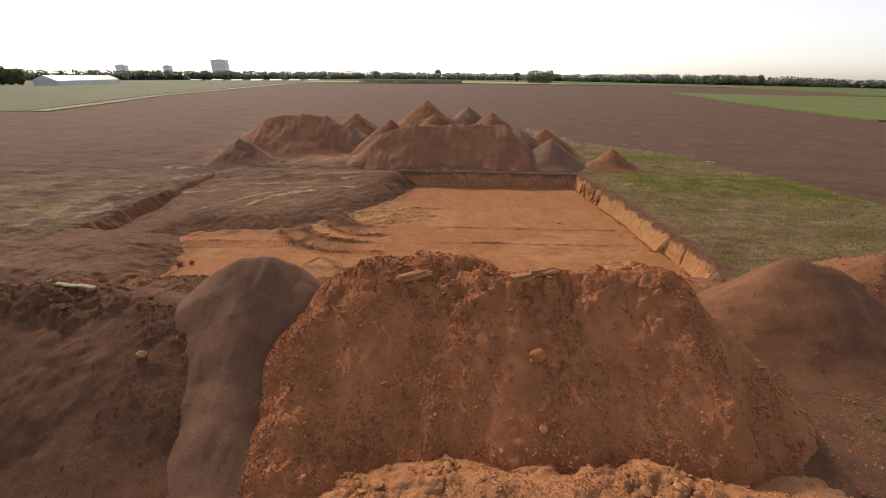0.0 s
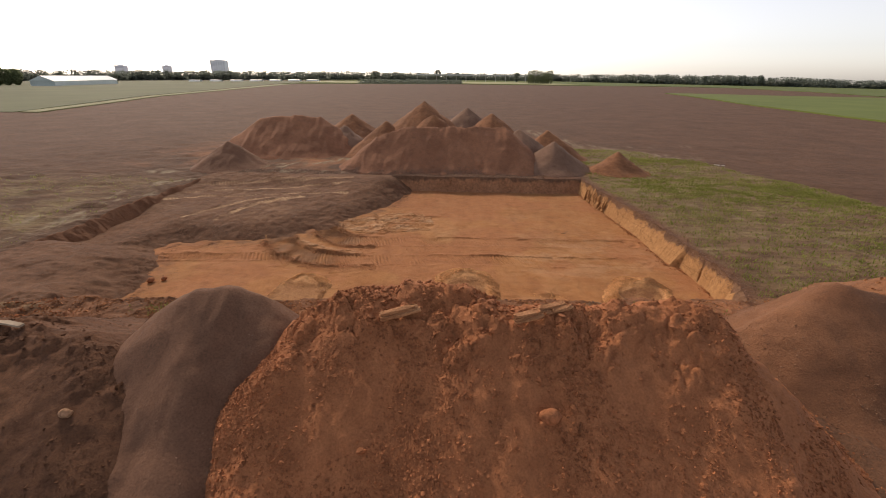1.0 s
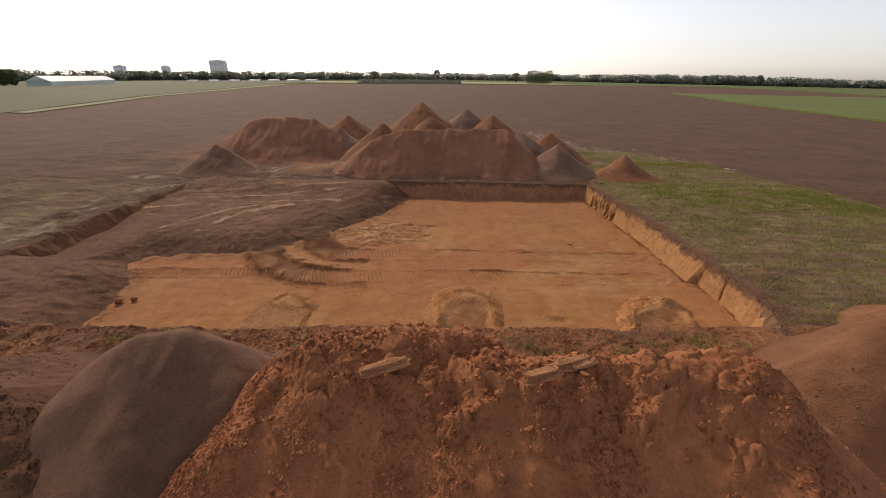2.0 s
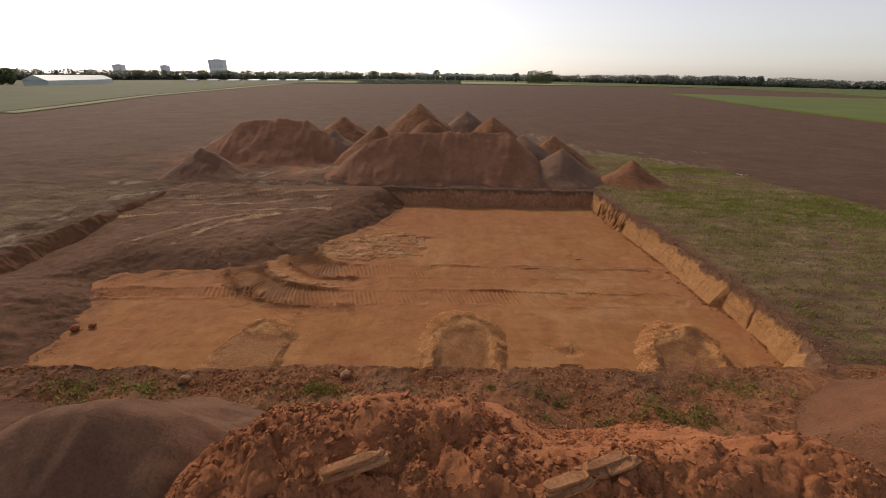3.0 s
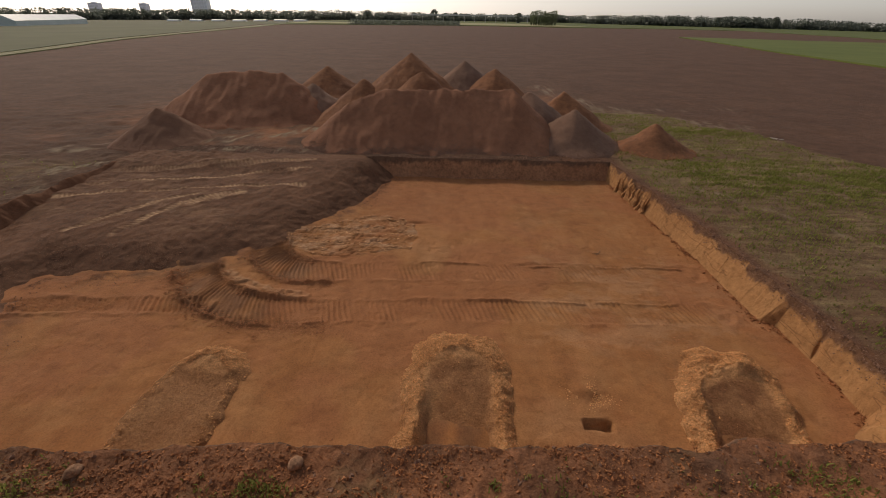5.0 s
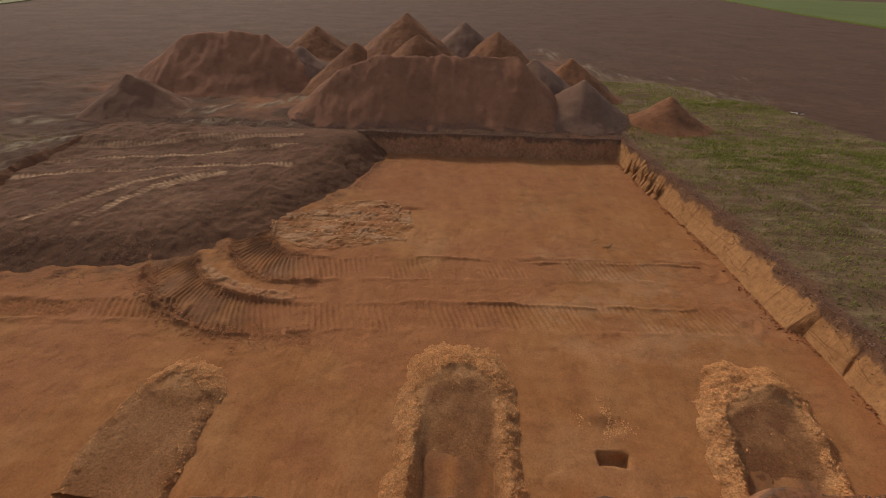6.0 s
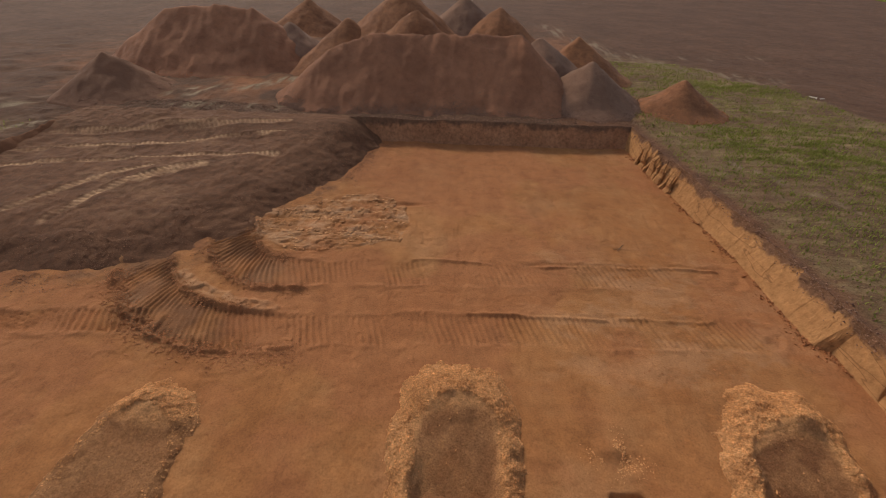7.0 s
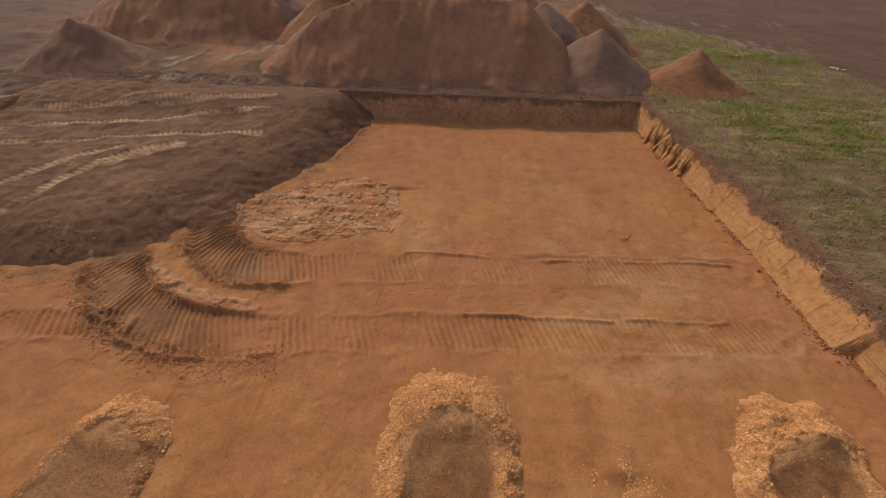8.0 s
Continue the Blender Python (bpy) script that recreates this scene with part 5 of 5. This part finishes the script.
field("field_left", [(-80, 74), (-104, 138), (-165, 379), (-165, 700), (-2200, 1500), (-1500, 60), (-400, 20)], 0.1, MEADOW, "green meadow along the ploughed field", "meadow")
field("verge", [(-79, 74), (-102, 138), (-160, 379), (-150, 379), (-98, 138), (-75.5, 74)], 0.16, STUBBLE, "pale dry grass verge along the ploughed field", "verge")
field("field_right", [(99, 231), (90, 180), (78, 124), (72, 80), (140, 40), (600, 20), (420, 150), (190, 195), (141, 208)], 0.3, CROP, "bright green crop strip on the field", "crop")
field("field_far", [(-165, 700), (-165, 385), (-107, 425), (-8, 469), (93, 450), (180, 460), (264, 470), (230, 300), (193, 221), (620, 150), (2000, 300), (2200, 1500), (400, 1500), (-900, 1500)], 0.25, CROP, "far green fields before the woods", "crop")
field("stubble_field", [(-8, 478), (88, 462), (120, 480), (90, 640), (-20, 700)], 0.7, STUBBLE, "pale yellow-green stubble field far off", "stubble field")
field("stubble_field", [(-165, 430), (-112, 440), (-120, 560), (-190, 560)], 0.7, STUBBLE, "pale yellow-green stubble field far off", "stubble field")


def sprays(name, places, sizes, mat):
    """Bent leaf sprays turned all ways, as one mesh."""
    n = len(places)
    a = rng.normal(size=(n, 3))
    a /= np.linalg.norm(a, axis=1)[:, None]
    b = np.cross(a, rng.normal(size=(n, 3)))
    b /= np.linalg.norm(b, axis=1)[:, None]
    c = np.cross(a, b)
    s = (np.asarray(sizes) / 2)[:, None]
    w = rng.uniform(0.6, 1.1, (n, 1))
    v = np.stack([places - b * s, places + a * s * w + c * s * 0.3, places + b * s, places - a * s * w + c * s * 0.3], 1)
    f = (np.array([[0, 1, 2], [0, 2, 3]])[None] + 4 * np.arange(n)[:, None, None]).reshape(-1, 3)
    return mesh_of(name, v.reshape(-1, 3), f, mat, shade=False)


def leafy(name, places, sizes, mat, label, category):
    return tagged(sprays(name, places, sizes, mat), label, category, kind="stuff")


woods = [(-1000, 560, 20), (-800, 700, 24), (-669, 800, 25), (-560, 1000, 26), (-420, 1000, 25), (-290, 1000, 25), (-163, 1050, 22), (0, 1150, 22), (150, 1150, 22), (270, 1050, 22), (420, 1000, 26), (566, 1000, 28), (700, 1000, 26), (820, 1000, 23), (1000, 900, 19), (1300, 800, 16)]
places, sizes = [], []
for (ax, ay, ah), (bx, by, bh) in zip(woods, woods[1:]):
    for k in range(int(math.hypot(bx - ax, by - ay) / 1.5)):
        t = rng.random()
        x, y, tall = ax + t * (bx - ax), ay + t * (by - ay) + rng.uniform(0, 60), (ah + t * (bh - ah)) * rng.uniform(0.5, 0.8)
        z = float(far_fall(np.array(x), np.array(y)))
        for j in range(50):
            up = rng.uniform(0.06, 0.97)
            wide = tall * 0.34 * math.sqrt(max(0.1, 1 - ((up - 0.5) / 0.5) ** 2))
            places.append((x + rng.normal(0, wide), y + rng.normal(0, wide), z + tall * up))
            sizes.append(tall * rng.uniform(0.1, 0.22))
        for j in range(10):
            places.append((x + rng.normal(0, tall * 0.4), y + rng.normal(0, tall * 0.3), z + tall * rng.uniform(0.02, 0.5)))
            sizes.append(tall * rng.uniform(0.3, 0.55))
leafy("far_woods", np.array(places), np.array(sizes), LEAVES_HAZED, "long dark belt of broadleaf woods on the horizon", "woods")

places, sizes = [], []
for x in np.arange(-106, -8, 1.3):
    for row in range(5):
        y = 424 + (x + 106) * 0.42 + row * 7 + rng.normal(0, 0.5)
        for j in range(10):
            places.append((x + rng.normal(0, 0.6), y + rng.normal(0, 0.6), rng.uniform(0.2, 3.9)))
            sizes.append(rng.uniform(0.8, 1.6))
leafy("orchard_hedge", np.array(places), np.array(sizes), LEAVES_HAZED, "clipped dark green hedge rows at the field's end", "hedge")


def tree(x, y, tall, wide, mat, label, clear=0.15, slim=1.0):
    """Tapered trunk with limbs, and a ragged crown of leaf clumps."""
    base = new("tree")
    base.location = (x, y, float(far_fall(np.array(x), np.array(y))))
    bm = bmesh.new()
    bmesh.ops.create_cone(bm, cap_ends=True, segments=8, radius1=tall * 0.022, radius2=tall * 0.008, depth=tall * 0.7, matrix=Matrix.Translation((0, 0, tall * 0.35)))
    for k in range(7):
        a, z = k * 2.4, tall * (0.25 + 0.06 * k)
        m = Matrix.Translation((0, 0, z)) @ Matrix.Rotation(a, 4, "Z") @ Matrix.Rotation(radians(48), 4, "Y") @ Matrix.Translation((0, 0, wide * 0.22))
        bmesh.ops.create_cone(bm, cap_ends=True, segments=5, radius1=tall * 0.008, radius2=tall * 0.003, depth=wide * 0.44, matrix=m)
    part("trunk", bm, BARK, base)
    n = 420
    z = rng.uniform(clear, 0.97, n)
    r = wide / 2 * np.sqrt(np.clip(1 - ((z - 0.52 - clear / 2) / (0.5 - clear / 2)) ** 2, 0.05, 1)) * rng.random(n) ** 0.4 * rng.uniform(0.8, 1.1, n)
    a = rng.uniform(0, 2 * math.pi, n)
    ob = sprays("crown", np.stack([r * np.cos(a), r * np.sin(a), z * tall], -1), wide * rng.uniform(0.1, 0.22, n) * slim, mat)
    ob.parent = base
    return tagged(base, label, "tree", "far trees")


for k in range(11):
    tree(69 + k * 2.5 + rng.normal(0, 0.4), 520 + rng.normal(0, 3), 14.5 + rng.normal(0, 0.8), 4.0, LEAVES_LIGHT, "slim poplar in a row at the far field edge", 0.04, 1.3)
tree(72, 690, 14, 11, LEAVES_HAZED, "round lone tree on the far field", 0.12)
for x, y, tall in ((-64, 900, 20), (-25, 950, 16), (-190, 900, 18), (560, 900, 20), (430, 850, 16)):
    tree(x, y, tall, tall * 0.75, LEAVES_HAZED, "tall broadleaf tree before the woods")


for k in range(6):
    tree(-322 + 3.6 * k + rng.normal(0, 1.5), 268 + 3.4 * k + rng.normal(0, 3), 9.5 + rng.normal(0, 1.2), 8.5, LEAVES_LIGHT, "broad green tree beside the greenhouse", 0.05, 1.2)


def block(name, x, y, wide, deep, tall, storeys, label):
    z = float(far_fall(np.array(x), np.array(y)))
    base = new(name)
    base.location = (x, y, z)
    bm = bmesh.new()
    bmesh.ops.create_cube(bm, size=1, matrix=Matrix.Translation((0, 0, tall / 2)) @ Matrix.Diagonal((wide, deep, tall, 1)))
    part("wall", bm, CONCRETE, base)
    bm = bmesh.new()
    bmesh.ops.create_cube(bm, size=1, matrix=Matrix.Translation((0, 0, tall + 0.4)) @ Matrix.Diagonal((wide + 1, deep + 1, 0.8, 1)))
    bmesh.ops.create_cube(bm, size=1, matrix=Matrix.Translation((0, 0, tall + 2)) @ Matrix.Diagonal((wide * 0.4, deep * 0.5, 3, 1)))
    part("roof", bm, CONCRETE, base)
    step = tall / storeys
    for s in range(storeys):
        for c in range(6):
            bm = bmesh.new()
            bmesh.ops.create_cube(bm, size=1, matrix=Matrix.Translation(((c - 2.5) * wide / 6.2, -deep / 2, (s + 0.55) * step)) @ Matrix.Diagonal((wide / 8.5, 0.3, step * 0.5, 1)))
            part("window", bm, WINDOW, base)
    return tagged(base, label, "apartment block", "far blocks")


block("apartment_block", -853, 1500, 52, 20, 59, 16, "tall pale apartment tower above distant woods")
block("apartment_block", -1206, 1500, 34, 18, 44, 10, "pale apartment block above distant woods")
block("apartment_block", -1041, 1500, 24, 16, 42, 10, "pale apartment block above distant woods")

shed = new("greenhouse")
shed.location = (-272, 308, float(far_fall(np.array(-271.0), np.array(300.0))))
shed.rotation_euler = (0, 0, radians(22.8))
bm = bmesh.new()
bmesh.ops.create_cube(bm, size=1, matrix=Matrix.Translation((-6, 0, 1.3)) @ Matrix.Diagonal((12, 108, 3.2, 1)))
part("wall", bm, GLASSHOUSE, shed)
bm = bmesh.new()
v = [bm.verts.new(c) for c in ((0.3, -55, 2.9), (-6, -55, 6.0), (-12.3, -55, 2.9), (0.3, 55, 2.9), (-6, 55, 6.0), (-12.3, 55, 2.9))]
for f in ((0, 1, 2), (5, 4, 3), (0, 3, 4, 1), (1, 4, 5, 2), (2, 5, 3, 0)):
    bm.faces.new([v[i] for i in f])
bmesh.ops.recalc_face_normals(bm, faces=bm.faces)
part("roof", bm, GLASSHOUSE, shed)
tagged(shed, "long low greenhouse with whitened glass roof", "greenhouse")


def viaduct(x0, x1, y, deck, spans):
    """A long low road bridge on slim piers."""
    base = new("viaduct")
    base.location = ((x0 + x1) / 2, y, 0)
    bm = bmesh.new()
    bmesh.ops.create_cube(bm, size=1, matrix=Matrix.Translation((0, 0, deck)) @ Matrix.Diagonal((x1 - x0, 12, 1.4, 1)))
    part("deck", bm, CONCRETE_GREY, base)
    for side in (-5.8, 5.8):
        bm = bmesh.new()
        bmesh.ops.create_cube(bm, size=1, matrix=Matrix.Translation((0, side, deck + 1.15)) @ Matrix.Diagonal((x1 - x0, 0.3, 0.9, 1)))
        part("parapet", bm, CONCRETE_GREY, base)
    for k in range(spans + 1):
        bm = bmesh.new()
        bmesh.ops.create_cone(bm, cap_ends=True, segments=8, radius1=0.9, radius2=0.8, depth=deck, matrix=Matrix.Translation(((x1 - x0) * (k / spans - 0.5) * 0.98, 0, deck / 2 - 0.4)))
        part("pier", bm, CONCRETE_GREY, base)
    return tagged(base, "long low grey concrete road viaduct before the woods", "viaduct")


viaduct(-105, 130, 880, 10.5, 12)


def tunnel(x, y, wide, long, turn):
    """A polythene crop tunnel: a low arched skin between two end walls."""
    base = new("crop_tunnel")
    base.matrix_world = pose(x, y, float(far_fall(np.array(float(x)), np.array(float(y)))), 0, 0, turn)
    arch = [(-math.cos(math.pi * k / 10) * wide / 2, math.sin(math.pi * k / 10) * wide * 0.42) for k in range(11)]
    bm = bmesh.new()
    rows = [[bm.verts.new((ax * f, yy, az * f)) for ax, az in arch] for yy, f in ((-long / 2, 1), (long / 2, 1), (long / 2, 0.97), (-long / 2, 0.97))]
    for a, b in zip(rows, rows[1:] + rows[:1]):
        for k in range(10):
            bm.faces.new((a[k], a[k + 1], b[k + 1], b[k]))
    bmesh.ops.recalc_face_normals(bm, faces=bm.faces)
    part("skin", bm, POLYTHENE, base)
    for end in (-1, 1):
        bm = bmesh.new()
        bm.faces.new([bm.verts.new((ax * 0.96, end * (long / 2 - 0.2), az * 0.96)) for ax, az in arch])
        bmesh.ops.solidify(bm, geom=bm.faces[:], thickness=0.1)
        part("end_wall", bm, POLYTHENE, base)
    return tagged(base, "white polythene crop tunnel on the far field", "crop tunnel", "crop tunnels")


for k in range(7):
    tunnel(-372 + 24 * k, 590 + 9 * k, 5.5, 21, 70)


def twig(name, x, y, z, pieces, thick, mat, label, category):
    """A few crooked sticks lying together."""
    bm = bmesh.new()
    for turn, long, dx, dy in pieces:
        last = None
        for k in range(5):
            at = long * (k / 4 - 0.5)
            c = Vector((dx + at * math.cos(turn) + 0.03 * noise.noise((k, turn, 0)), dy + at * math.sin(turn) + 0.03 * noise.noise((k, turn, 4)), thick + 0.04 * abs(noise.noise((k * 0.8, turn, 8)))))
            ring = [bm.verts.new(c + Vector((-math.sin(turn) * thick * math.cos(a), math.cos(turn) * thick * math.cos(a), thick * math.sin(a)))) for a in (0, 1.57, 3.14, 4.71)]
            if last:
                for j in range(4):
                    bm.faces.new((last[j], last[(j + 1) % 4], ring[(j + 1) % 4], ring[j]))
            else:
                bm.faces.new(ring)
            last = ring
        bm.faces.new(last[::-1])
    bmesh.ops.recalc_face_normals(bm, faces=bm.faces)
    ob = part(name, bm, mat)
    ob.location = (x, y, z)
    return tagged(ob, label, category)


twig("driftwood", 20.9, 36.6, 0.0, ((0.9, 0.5, 0, 0), (2.3, 0.35, -0.12, 0.15), (0.2, 0.3, 0.25, -0.12)), 0.025, WOOD_PALE, "bleached dead branch lying on the field", "branch")
twig("stick", 5.55, 21.95, float(floor_height(np.array([5.55]), np.array([21.95]))[0][0]), ((0.9, 0.45, 0, 0), (0.1, 0.25, -0.15, -0.1)), 0.008, BARK, "thin dark stick lying on the pit floor", "stick")
for x, y, size in ((-11.75, 15.05, 0.24), (-11.35, 15.25, 0.2)):
    stone(x, y, FLOOR, size, "dark clod of earth at the ramp's foot", CLOD_BROWN, turn=40 * x)
